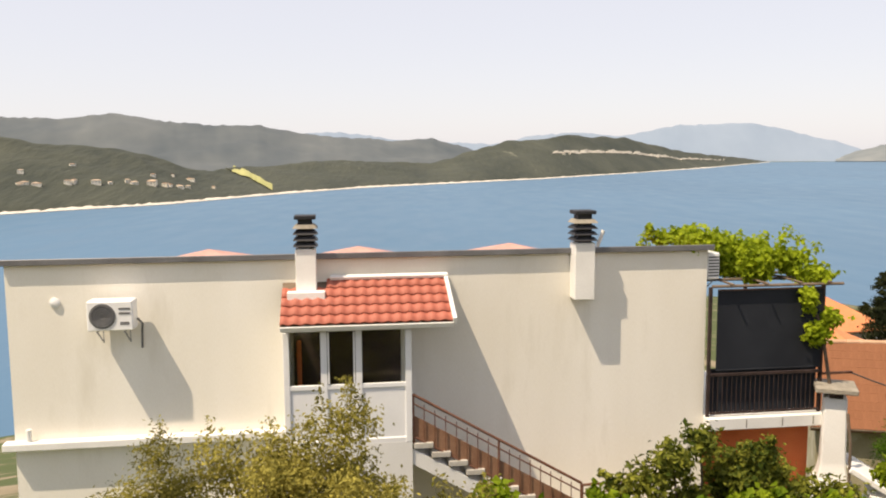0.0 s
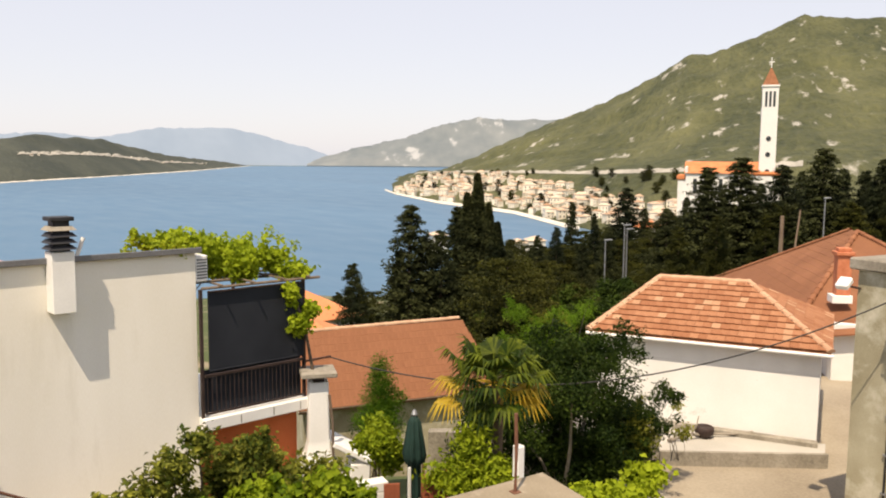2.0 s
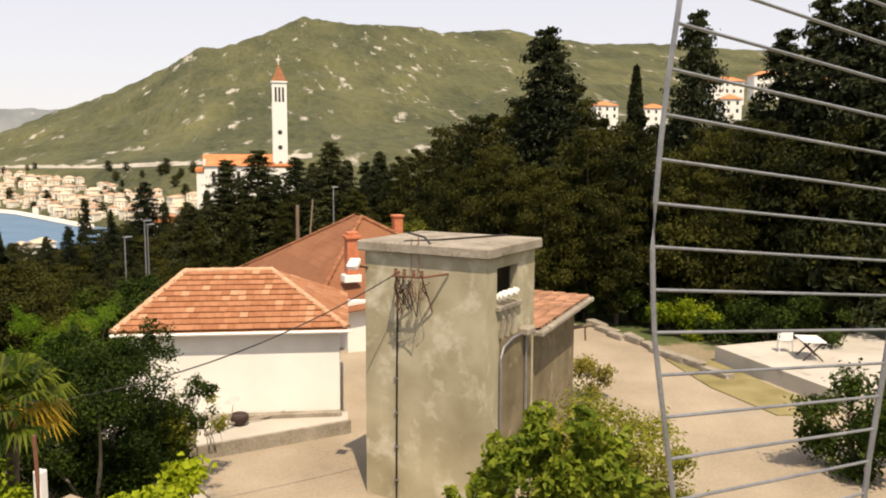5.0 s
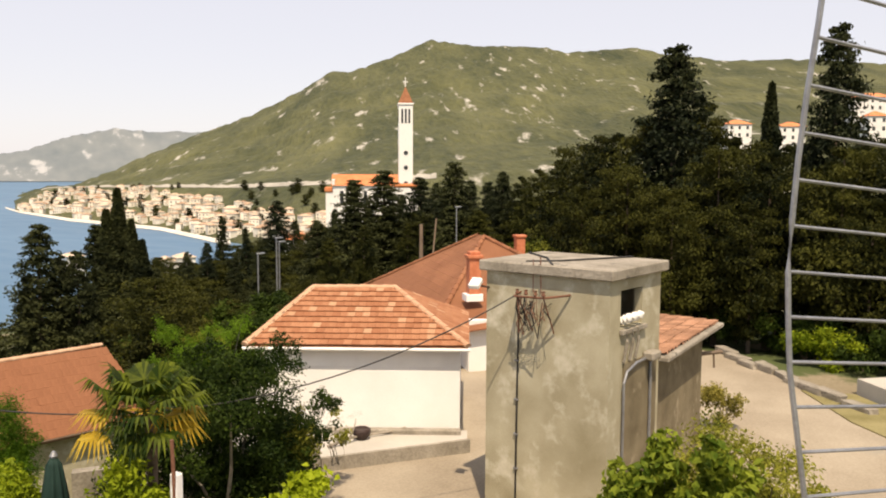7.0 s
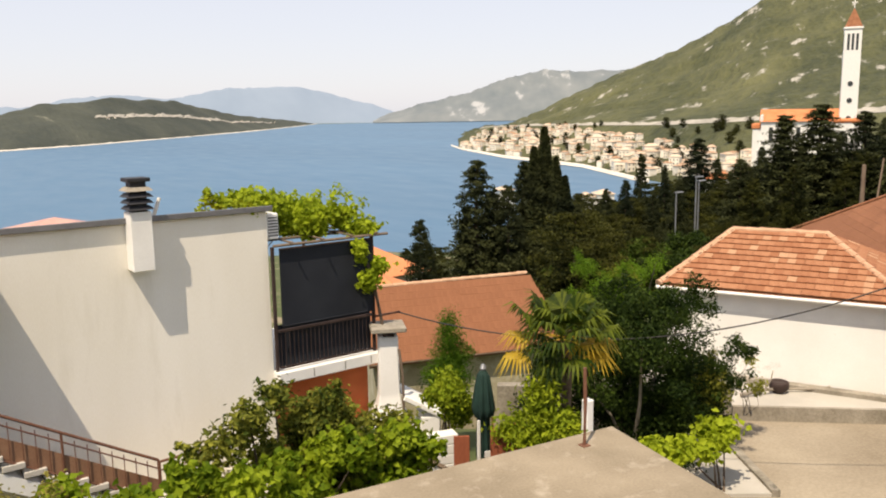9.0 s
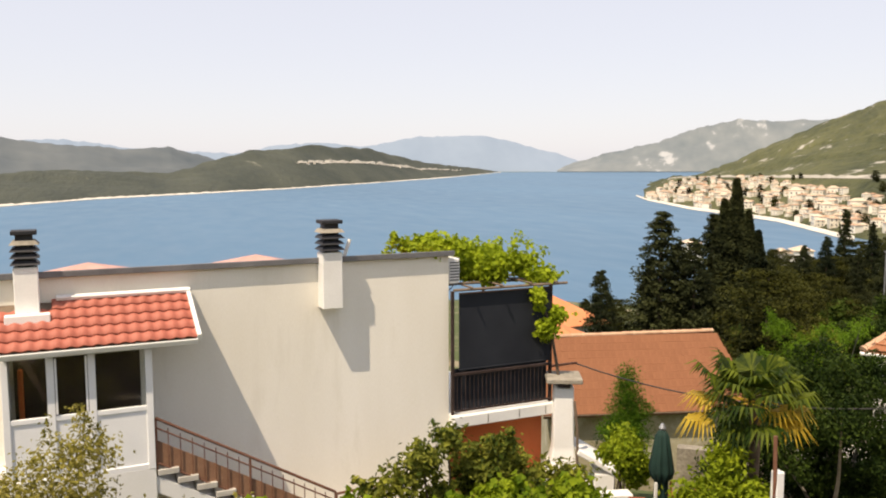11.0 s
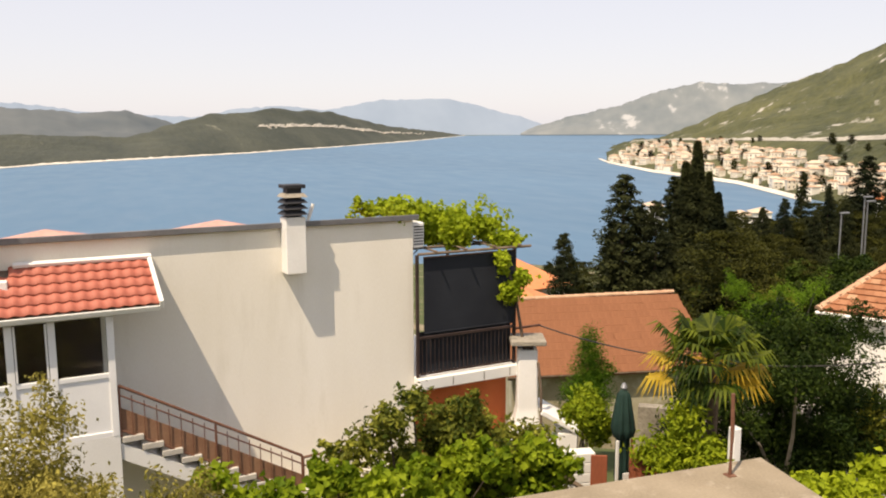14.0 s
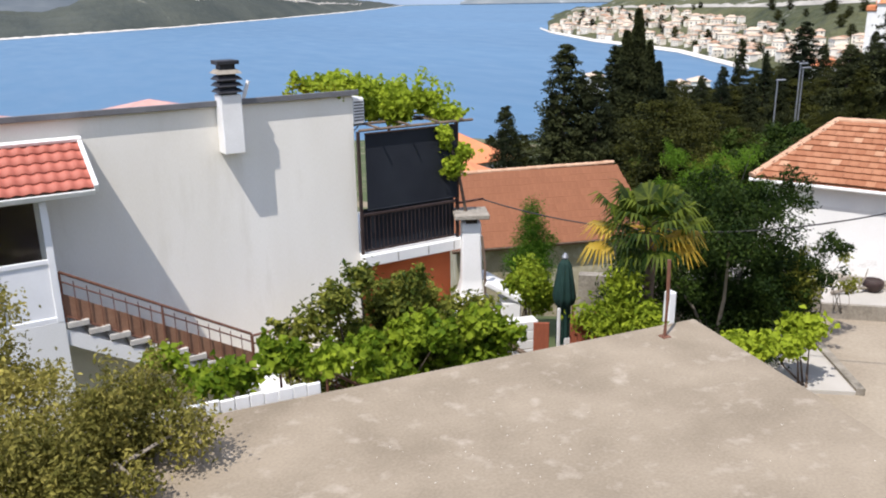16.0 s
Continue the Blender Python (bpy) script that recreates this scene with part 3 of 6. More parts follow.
for i in range(6):
    x, z = 12.6 + 0.0 * i, -1.92 - 0.18 * i
    part("step", box(10.2 + 0.31 * i, 10.54 + 0.31 * i, -2.6, -1.6, z - 0.12, z, 0.008), WHITE_TRIM, house)


BROWN_BOARD = material("brown_sheet", (0.20, 0.10, 0.06), (0.32, 0.18, 0.11), 2, 0.8, 25, 0.1)


def railing(parent, a, b, height, low, spacing, mat, y, board=0.0):
    """A barred railing in the x-z plane from a to b (x, z of the foot)."""
    (x0, z0), (x1, z1) = a, b
    rail = part("railing", tube([(x0, y, z0 + height), (x1, y, z1 + height)], 0.026, 8), mat, parent, "rust-brown steel stair railing")
    part("rail", tube([(x0, y, z0 + height - 0.16), (x1, y, z1 + height - 0.16)], 0.015, 6), mat, rail)
    part("rail", tube([(x0, y, z0 + low), (x1, y, z1 + low)], 0.018, 6), mat, rail)
    if board:
        b = bmesh.new()
        c = [b.verts.new((x, y + dy, z)) for dy in (0.03, 0.05) for x, z in ((x0, z0 + low), (x1, z1 + low), (x1, z1 + board), (x0, z0 + board))]
        for q in ((0, 1, 2, 3), (7, 6, 5, 4), (0, 4, 5, 1), (3, 2, 6, 7), (0, 3, 7, 4), (1, 5, 6, 2)):
            b.faces.new([c[i] for i in q])
        part("board", b, BROWN_BOARD, rail, "brown sheet behind the bars")
    n = max(1, int(abs(x1 - x0) / spacing))
    for i in range(n + 1):
        x, z = x0 + (x1 - x0) * i / n, z0 + (z1 - z0) * i / n
        big = i % 8 == 0
        part("post" if big else "bar", tube([(x, y, z + (0.0 if big else low)), (x, y, z + height - (0.0 if big else 0.08))], 0.022 if big else 0.009, 6), mat, rail)
    return rail


railing(house, (6.99, -0.06), (10.06, -1.86), 0.88, 0.12, 0.185, RUST_STEEL, -porch_d + 0.03, 0.5)
railing(house, (10.08, -1.90), (10.9, -1.88), 0.88, 0.12, 0.185, RUST_STEEL, -porch_d + 0.03)
railing(house, (10.3, -1.95), (12.1, -2.98), 0.85, 0.12, 0.185, RUST_STEEL, -2.55)

# balcony with the dark screen
part("balcony_slab", box(12.825, 15.3, -0.25, 3.2, -0.40, -0.15, 0.02), WHITE_TRIM, house, "white balcony slab edge with joints")
for x in (13.6, 14.35, 15.0):
    part("slab_joint", box(x, x + 0.02, -0.254, -0.2, -0.36, -0.19), CAP_CONCRETE, house)
part("under_wall", box(12.9, 15.25, 0.3, 0.5, -3.1, -0.41), TERRACOTTA, house, "orange-red painted wall under the balcony")
for x, y in ((12.86, -0.1), (15.2, -0.1), (12.86, 3.0), (15.2, 3.0)):
    part("balcony_post", box(x - 0.03, x + 0.03, y - 0.03, y + 0.03, -0.15, 2.42), DARK_STEEL, house)
scr = part("screen", box(13.0, 15.2, -0.13, -0.11, 0.76, 2.36), SCREEN_CLOTH, house, "taut black shade cloth over the balcony")
part("hem", tube([(13.0, -0.125, 0.78), (15.17, -0.125, 0.78)], 0.016, 8), SCREEN_CLOTH, scr)
part("hem", tube([(13.0, -0.125, 2.36), (15.17, -0.125, 2.36)], 0.022, 8), DARK_STEEL, scr)
part("balcony_cloth", box(12.95, 15.17, 0.0, 0.02, -0.1, 0.78), SCREEN_CLOTH, house)
rail = part("balcony_railing", box(12.9, 15.2, -0.155, -0.115, 0.66, 0.72, 0.005), DARK_STEEL, house, "dark steel bar railing")
part("rail", box(12.9, 15.2, -0.15, -0.12, -0.10, -0.06), DARK_STEEL, rail)
for i in range(24):
    x = 12.95 + 0.097 * i
    part("bar", tube([(x, -0.135, -0.1), (x, -0.135, 0.68)], 0.009, 6), DARK_STEEL, rail)
for i, (y, x1) in enumerate(((-0.2, 15.55), (0.5, 15.75), (1.2, 15.5), (2.0, 15.65), (2.8, 15.4))):
    part("pergola_pole", tube([(12.84, y, 2.45 + 0.02 * i), (x1, y, 2.44 + 0.015 * i)], 0.03, 7), WOOD, house)
for x in (13.2, 13.9, 14.6, 15.2):
    part("pergola_pole", tube([(x, -0.35, 2.50), (x, 3.2, 2.50)], 0.022, 7), WOOD, house)
part("wall_bracket", box(15.23, 15.9, -0.12, -0.07, 0.60, 0.64), RUST_STEEL, house)


def air_conditioner(m, w, h, d, label):
    ac = thing("air_conditioner", m, label, "air conditioner")
    body = part("body", box(0, w, -d, 0, 0, h, 0.02), PVC, ac)
    part("fan_guard", lathe([(h * 0.42, 0), (h * 0.42, 0.012), (h * 0.36, 0.016), (h * 0.3, 0.006)], 24), GREY_PLASTIC, body, "round dark fan opening",
         m=pose(w * 0.34, -d - 0.001, h * 0.5, 90))
    for i in range(4):
        r = h * (0.1 + 0.08 * i)
        part("guard_ring", tube([(w * 0.34 + r * math.cos(a), -d - 0.02, h * 0.5 + r * math.sin(a)) for a in steps(0, 2 * math.pi, 25)], 0.004, 5), EDGE_METAL, body)
    part("side_grille", box(w * 0.70, w * 0.95, -d - 0.006, -d, h * 0.55, h * 0.62), GREY_PLASTIC, body)
    part("side_grille", box(w * 0.70, w * 0.95, -d - 0.006, -d, h * 0.70, h * 0.77), GREY_PLASTIC, body)
    part("label_plate", box(w * 0.72, w * 0.92, -d - 0.005, -d, h * 0.2, h * 0.3), EDGE_METAL, body)
    for x in (w * 0.2, w * 0.8):
        part("bracket", tube([(x, -d, -0.02), (x, 0.06, -0.02), (x, 0.06, -0.28), (x, -d + 0.05, -0.03)], 0.014, 6), GALVANISED, ac)
    part("hose", tube([(w + 0.02, -0.1, h * 0.3), (w + 0.08, -0.02, h * 0.1), (w + 0.05, 0.05, -0.1), (w + 0.04, 0.06, -0.4)], 0.02, 8), GREY_PLASTIC, ac)
    return ac


air_conditioner(HOUSE @ pose(1.46, -0.12, 2.03), 0.76, 0.52, 0.36, "white outdoor air conditioner bracketed on a cream wall")
corner_ac = air_conditioner(HOUSE @ pose(12.84, 0.05, 2.55, 0, 0, 90), 0.7, 0.52, 0.26, "white outdoor air conditioner on the house side wall")


for i in range(7):
    part("slat", box(-0.006, 0.002, -0.24, -0.03, 0.06 + 0.06 * i, 0.09 + 0.06 * i), GREY_PLASTIC, corner_ac)

# ---- tiled houses ----
def flat_tile(w, l, tilt=0.03, rib=1.0):
    """An interlocking clay tile with a raised rib along one side and a shallow pan."""
    bm = bmesh.new()
    prof = ((0.0, 0.0), (0.10 * w, 0.018), (0.22 * w, 0.020), (0.34 * w, 0.004), (0.66 * w, 0.002), (0.82 * w, 0.012), (w, 0.0))
    rows = []
    for y in (0.0, l + 0.03):
        up = tilt * (1 - y / l)
        rows.append([bm.verts.new((x, y, z * rib + up + 0.014)) for x, z in prof])
    rows.append([bm.verts.new((x, 0.0, tilt - 0.012)) for x, z in prof])
    for k in range(len(prof) - 1):
        bm.faces.new((rows[0][k], rows[0][k + 1], rows[1][k + 1], rows[1][k]))
        bm.faces.new((rows[2][k], rows[2][k + 1], rows[0][k + 1], rows[0][k]))
    return bm


def quad_frame(a, b, c):
    """Pose with x from a to b and y up towards c."""
    x = (Vector(b) - Vector(a)).normalized()
    y = Vector(c) - Vector(a)
    y = (y - x * y.dot(x)).normalized()
    z = x.cross(y)
    m = Matrix((x, y, z)).transposed().to_4x4()
    return Matrix.Translation(a) @ m


def tiled_slope(roof, a, b, top_b, top_a, w, l, mat, limit=300, lift=0.02, tilt=0.03, rib=1.0, odd=None):
    """Cover the slope a, b (eave) to top_b, top_a (ridge) with separate tiles in rows."""
    m = quad_frame(a, b, top_a)
    inv = m.inverted()
    pa, pb, pc, pd = (inv @ Vector(p) for p in (a, b, top_b, top_a))
    rows = max(1, round(pd.y / l))
    l = pd.y / rows
    first, other, count = None, None, 0
    bm = flat_tile(w, l, tilt, rib)
    unit = [v.co.copy() for v in bm.verts]
    for k, v in enumerate(bm.verts):
        v.index = k
    polys = [[v.index for v in f.verts] for f in bm.faces]
    verts, faces = [], []
    for r in range(rows):
        f0 = (r + 0.35) / rows
        x0, x1 = pa.x + (pd.x - pa.x) * f0, pb.x + (pc.x - pb.x) * f0
        n = max(1, round((x1 - x0) / w))
        for i in range(n):
            t = m @ pose(x0 + (x1 - x0) * i / n + random.uniform(-0.006, 0.006), r * l + random.uniform(-0.006, 0.006), lift + random.uniform(0, 0.006),
                         0, 0, random.uniform(-0.6, 0.6)) @ Matrix.Diagonal(((x1 - x0) / n / w, 1, 1, 1))
            if count >= limit:
                base = len(verts)
                verts += [t @ c for c in unit]
                faces += [[base + k for k in p] for p in polys]
            elif first is None:
                first = part("tile", bm.copy(), mat, roof, m=t)
            elif odd and random.random() < 0.06:
                if other is None:
                    other = part("tile", bm.copy(), odd, roof, m=t)
                else:
                    again(other, roof, t)
            else:
                again(first, roof, t)
            count += 1
    bm.free()
    if verts:
        me = bpy.data.meshes.new("tile_field")
        me.from_pydata([tuple(v) for v in verts], [], faces)
        me.materials.append(mat)
        ob = new("tile_field", me)
        ob.parent = roof
        ob["kind"] = "stuff"


def ridge_caps(roof, a, b, mat, size=0.11, step=0.36):
    a, b = Vector(a), Vector(b)
    n = max(1, int((b - a).length / step))
    first = None
    way = (b - a).normalized()
    turn = way.to_track_quat("X", "Z").to_matrix().to_4x4()
    for i in range(n):
        t = Matrix.Translation(a + (b - a) * i / n + Vector((0, 0, 0.03 + random.uniform(0, 0.012)))) @ turn
        if first is None:
            bm = bmesh.new()
            rings = [[bm.verts.new((x, s * math.cos(k) * 1.0, s * math.sin(k) * 0.75)) for k in steps(-0.25, math.pi + 0.25, 7)]
                     for x, s in ((0, size * 1.1), ((b - a).length / n + 0.04, size * 0.9))]
            for k in range(6):
                bm.faces.new((rings[0][k], rings[0][k + 1], rings[1][k + 1], rings[1][k]))
            bm.faces.new(rings[0])
            bmesh.ops.recalc_face_normals(bm, faces=bm.faces)
            first = part("ridge_tile", bm, mat, roof, m=t)
        else:
            again(first, roof, t)


def hip_roof(parent, name, corners, r0, r1, z, top, mat, label, thick=0.06):
    """corners: eave outline front-left, front-right, back-right, back-left; r0, r1: ridge ends in plan."""
    zs = z if isinstance(z, tuple) else (z,) * 4
    bm = bmesh.new()
    e = [bm.verts.new((x, y, h)) for (x, y), h in zip(corners, zs)]
    lo = [bm.verts.new((x, y, h - thick)) for (x, y), h in zip(corners, zs)]
    p, q = bm.verts.new((*r0, top)), bm.verts.new((*r1, top))
    bm.faces.new((e[0], e[1], q, p)), bm.faces.new((e[1], e[2], q)), bm.faces.new((e[2], e[3], p, q)), bm.faces.new((e[3], e[0], p))
    for i in range(4):
        bm.faces.new((lo[i], lo[(i + 1) % 4], e[(i + 1) % 4], e[i]))
    bm.faces.new(lo[::-1])
    bmesh.ops.recalc_face_normals(bm, faces=bm.faces)
    return part(name, bm, mat, parent, label)


def v3(p, z):
    return (p[0], p[1], z)


WHITE_HOUSE = pose(17.28, 17.4, 31.87, 0, 0, -60)
cottage = thing("house", WHITE_HOUSE, "small white house with a weathered orange tile roof", "house")
part("wall", box(0.25, 6.3, 0.28, 5.8, -0.5, 3.02), WHITEWASH, cottage)
part("wall_band", box(0.24, 6.31, 0.27, 0.279, 2.45, 3.03), WHITE_TRIM, cottage)
part("gutter", tube([(-0.05, -0.04, 3.03), (6.6, -0.04, 3.03)], 0.05, 8), WHITE_TRIM, cottage)
part("plinth_step", box(-0.2, 6.34, 0.0, 0.27, -0.5, 0.62, 0.02), CAP_CONCRETE, cottage)
eave = [(0, 0), (6.54, 0), (6.54, 6.1), (0, 6.1)]
ra, rb = (1.5, 3.0), (4.15, 3.05)
croof = hip_roof(cottage, "roof", eave, ra, rb, 3.1, 4.4, BROWN_TILE, "patchy orange and buff clay tile roof")
tiled_slope(croof, (0, 0, 3.1), (6.54, 0, 3.1), v3(rb, 4.4), v3(ra, 4.4), 0.235, 0.30, OLD_TILE, 290, 0.02, 0.042, 0.45, BUFF_TILE)
tiled_slope(croof, (6.54, 0, 3.1), (6.54, 6.1, 3.1), v3(rb, 4.4), v3(rb, 4.4), 0.235, 0.30, OLD_TILE, 150, 0.02, 0.042, 0.45, BUFF_TILE)
tiled_slope(croof, (0, 6.1, 3.1), (0, 0, 3.1), v3(ra, 4.4), v3(ra, 4.4), 0.235, 0.30, OLD_TILE, 150, 0.02, 0.042, 0.45, BUFF_TILE)
for a, b in (((0, 0, 3.1), v3(ra, 4.4)), ((6.54, 0, 3.1), v3(rb, 4.4)), (v3(ra, 4.4), v3(rb, 4.4)), ((0, 6.1, 3.1), v3(ra, 4.4))):
    ridge_caps(croof, a, b, PALE_TILE)
part("roof_patch", box(0.95, 1.25, 0.05, 0.32, 3.16, 3.2), GREY_PLASTIC, cottage)

big = thing("house", pose(40.2, 29.0, 30.5, 0, 0, 226.2), "long house with a plain red-brown hipped roof", "house")
part("wall", box(0.4, 17.2, 0.4, 6.6, -2, 3.6), WHITEWASH, big)
eave = [(2.1, -1.34), (17.6, -1.34), (17.6, 7.0), (0, 7.0)]
ra, rb = (8.3, 3.5), (9.3, 3.5)
broof = hip_roof(big, "roof", eave, ra, rb, (3.1, 3.1, 4.0, 4.0), 6.35, FADED_TILE, "red-brown tiled hip roof")
tiled_slope(broof, (2.1, -1.34, 3.1), (17.6, -1.34, 3.1), v3(rb, 6.35), v3(ra, 6.35), 0.26, 0.36, FADED_TILE, 290, 0.0, 0.006, 0.15)
for a, b in (((2.1, -1.34, 3.1), v3(ra, 6.35)), ((17.6, -1.34, 3.1), v3(rb, 6.35)), ((17.6, 7.0, 4.0), v3(rb, 6.35))):
    ridge_caps(broof, a, b, BROWN_TILE, 0.12, 0.5)
part("chimney", box(15.6, 16.1, 0.75, 1.25, 4.3, 6.0, 0.01), BRICK_RED, big, "orange brick chimney")
part("chimney_cap", box(15.52, 16.18, 0.67, 1.33, 6.0, 6.14, 0.02), BRICK_RED, big)
part("chimney_cap", box(15.62, 16.08, 0.77, 1.23, 6.14, 6.28, 0.02), BRICK_RED, big)
part("chimney_foot", box(15.52, 16.18, 0.6, 1.33, 4.2, 4.5, 0.02), WHITE_TRIM, big)
part("chimney", box(9.0, 9.45, 5.2, 5.65, 4.6, 6.3, 0.01), BRICK_RED, big, "orange brick chimney")
part("chimney_cap", box(8.94, 9.51, 5.14, 5.71, 6.3, 6.42, 0.02), BRICK_RED, big)

# low brown-roofed house beyond the garden
low = thing("house", Matrix.Translation((0, 0, 29.0)), "low house with a faded brown tile roof", "house")
A0, A1, R1, R0 = Vector((10.6, 23.2, 3.1)), Vector((17.55, 21.75, 3.1)), Vector((17.9, 24.9, 5.0)), Vector((11.6, 25.8, 5.0))
bm = bmesh.new()
vs = [bm.verts.new(p) for p in (A0, A1, R1, R0, R0 + Vector((0.5, 2.6, -1.9)), R1 + Vector((0.5, 3.0, -1.9)))]
lo = [bm.verts.new(v.co - Vector((0, 0, 0.08))) for v in vs]
for fs in (vs, lo):
    bm.faces.new((fs[0], fs[1], fs[2], fs[3])), bm.faces.new((fs[3], fs[2], fs[5], fs[4]))
for i, j in ((0, 1), (1, 2), (2, 5), (5, 4), (4, 3), (3, 0)):
    bm.faces.new((vs[i], vs[j], lo[j], lo[i]))
bmesh.ops.recalc_face_normals(bm, faces=bm.faces)
lroof = part("roof", bm, FADED_TILE, low, "faded brown tile roof")
tiled_slope(lroof, A0, A1, R1, R0, 0.235, 0.33, FADED_TILE, 290, 0.0, 0.004, 0.12)
ridge_caps(lroof, R0, R1, PALE_TILE, 0.10)
bm = prism([(10.9, 23.5), (17.3, 22.2), (17.8, 27.5), (12.0, 28.3)], -1.5, 3.0)
part("wall", bm, ROUGH_RENDER, low)
part("fascia", box(0, 7.1, 0, 0.05, -0.12, 0.0), WOOD, low, m=quad_frame(A0 + Vector((0, -0.03, -0.02)), A1 + Vector((0, -0.03, -0.02)), R0))


# bright orange roofs lower down by the water
def small_house(m, w, d, h, rise, wall, roof, label, windows=True, group=""):
    """A plain house with a hipped roof, walls and windows, front along x facing -y."""
    o = thing("house", m, label, "house", group)
    part("wall", box(0, w, 0, d, -4, h), wall, o)
    hip_roof(o, "roof", [(-0.4, -0.4), (w + 0.4, -0.4), (w + 0.4, d + 0.4), (-0.4, d + 0.4)], (min(w, d) * 0.45, d / 2), (w - min(w, d) * 0.45, d / 2), h, h + rise, roof, "")
    if windows:
        for i in range(max(2, int(w / 2.8))):
            for z in (0.9, 3.6):
                if z + 1.3 < h:
                    x = w * (i + 0.5) / max(2, int(w / 2.8))
                    part("window", box(x - 0.45, x + 0.45, -0.03, 0.02, z, z + 1.3), DARK_GLASS, o)
    return o


DARK_GLASS = material("dark_window", (0.03, 0.035, 0.04), (0.06, 0.065, 0.07), 2, 0.2, 20, 0.0, spec=0.5)
ORANGE_ROOF = material("orange_roof", (0.52, 0.17, 0.065), (0.66, 0.26, 0.12), 0.5, 0.85, 6, 0.3, vary=0.25)
TOWN_WALL = material("town_wall", (0.50, 0.43, 0.32), (0.86, 0.80, 0.68), 0.2, 0.9, 3, 0.1, vary=0.5)
TOWN_ROOF = material("town_roof", (0.34, 0.20, 0.12), (0.62, 0.50, 0.38), 0.3, 0.9, 3, 0.1, vary=0.5)
p = polar(27.6, 52, 26.6)
small_house(pose(*p, 0, 0, 10) @ pose(-3.2, 0, 0), 4.2, 6, 3.4, 1.5, WHITEWASH, ORANGE_ROOF, "white house with a bright orange roof below the garden", False)
p = polar(26.6, 40, 27.0)
small_house(pose(*p, 0, 0, 60) @ pose(-1.8, -1, 0), 3.0, 3.5, 4.2, 1.1, WHITE_TRIM, ORANGE_ROOF, "small white house with an orange roof", False)

# church with its bell tower
CHURCH = pose(*polar(52.3, 285, 20.0), 0, 0, -53)
church = thing("church", CHURCH, "white church with orange roof and tall bell tower", "church")
part("nave", box(-7, 18, 0, 14, -12, 16.0), WHITEWASH, church)
bm = bmesh.new()
vs = [bm.verts.new(c) for c in ((-7.5, -0.6, 15.8), (18.5, -0.6, 15.8), (18.5, 14.6, 15.8), (-7.5, 14.6, 15.8), (-7.5, 7, 19.6), (18.5, 7, 19.6))]
for q in ((0, 1, 5, 4), (2, 3, 4, 5), (0, 4, 3), (1, 2, 5), (0, 3, 2, 1)):
    bm.faces.new([vs[i] for i in q])
bmesh.ops.recalc_face_normals(bm, faces=bm.faces)
part("roof", bm, ORANGE_ROOF, church, "orange tiled gable roof")
part("aisle", box(-9.5, -7.0, 1, 13, -12, 13.5), WHITEWASH, church)
part("aisle_roof", box(-9.9, -7.0, 0.6, 13.4, 13.5, 15.2, 0.3), ORANGE_ROOF, church)
part("gable", box(-7.3, -6.4, -0.3, 14.3, 15.5, 18.0, 0.2), WHITEWASH, church)
part("transept", box(14.0, 22.0, -2, 4, -12, 15.2), WHITEWASH, church)
part("transept_roof", box(13.6, 22.4, -2.4, 4.4, 15.2, 16.6, 0.5), ORANGE_ROOF, church)
for x in (-4, 0, 4, 8, 12):
    part("window", box(x - 0.6, x + 0.6, -0.04, 0.05, 9.5, 14.0), DARK_GLASS, church)
tower = part("bell_tower", box(15.4, 20.2, -1.0, 3.8, -12, 43.2), WHITE_TRIM, church, "tall white square bell tower")
for i in range(3):
    x = 16.25 + 1.2 * i
    part("belfry_opening", box(x, x + 0.7, -1.05, -0.9, 37.0, 41.8), DARK_GLASS, tower)
    part("belfry_opening", box(15.35, 15.5, -0.25 + 1.2 * i, 0.45 + 1.2 * i, 37.0, 41.8), DARK_GLASS, tower)
for z in (16.6, 22.0, 27.0):
    part("round_window", lathe([(0.75, 0.0), (0.75, 0.12)], 16), DARK_GLASS, tower, m=pose(17.8, -1.01, z, 90))
part("cornice", box(15.1, 20.5, -1.3, 4.1, 43.2, 43.8, 0.1), WHITE_TRIM, tower)
bm = bmesh.new()
bmesh.ops.create_cone(bm, cap_ends=True, segments=4, radius1=3.5, radius2=0.15, depth=5.6)
bmesh.ops.rotate(bm, verts=bm.verts, matrix=Matrix.Rotation(radians(45), 3, "Z"))
part("spire", bm, BROWN_TILE, tower, "red-brown pyramid spire", m=pose(17.8, 1.4, 46.6))
bm = box(17.68, 17.92, 1.3, 1.5, 49.2, 52.6)
box(17.0, 18.6, 1.3, 1.5, 51.0, 51.3, 0, bm)
part("cross", bm, WHITE_TRIM, tower)

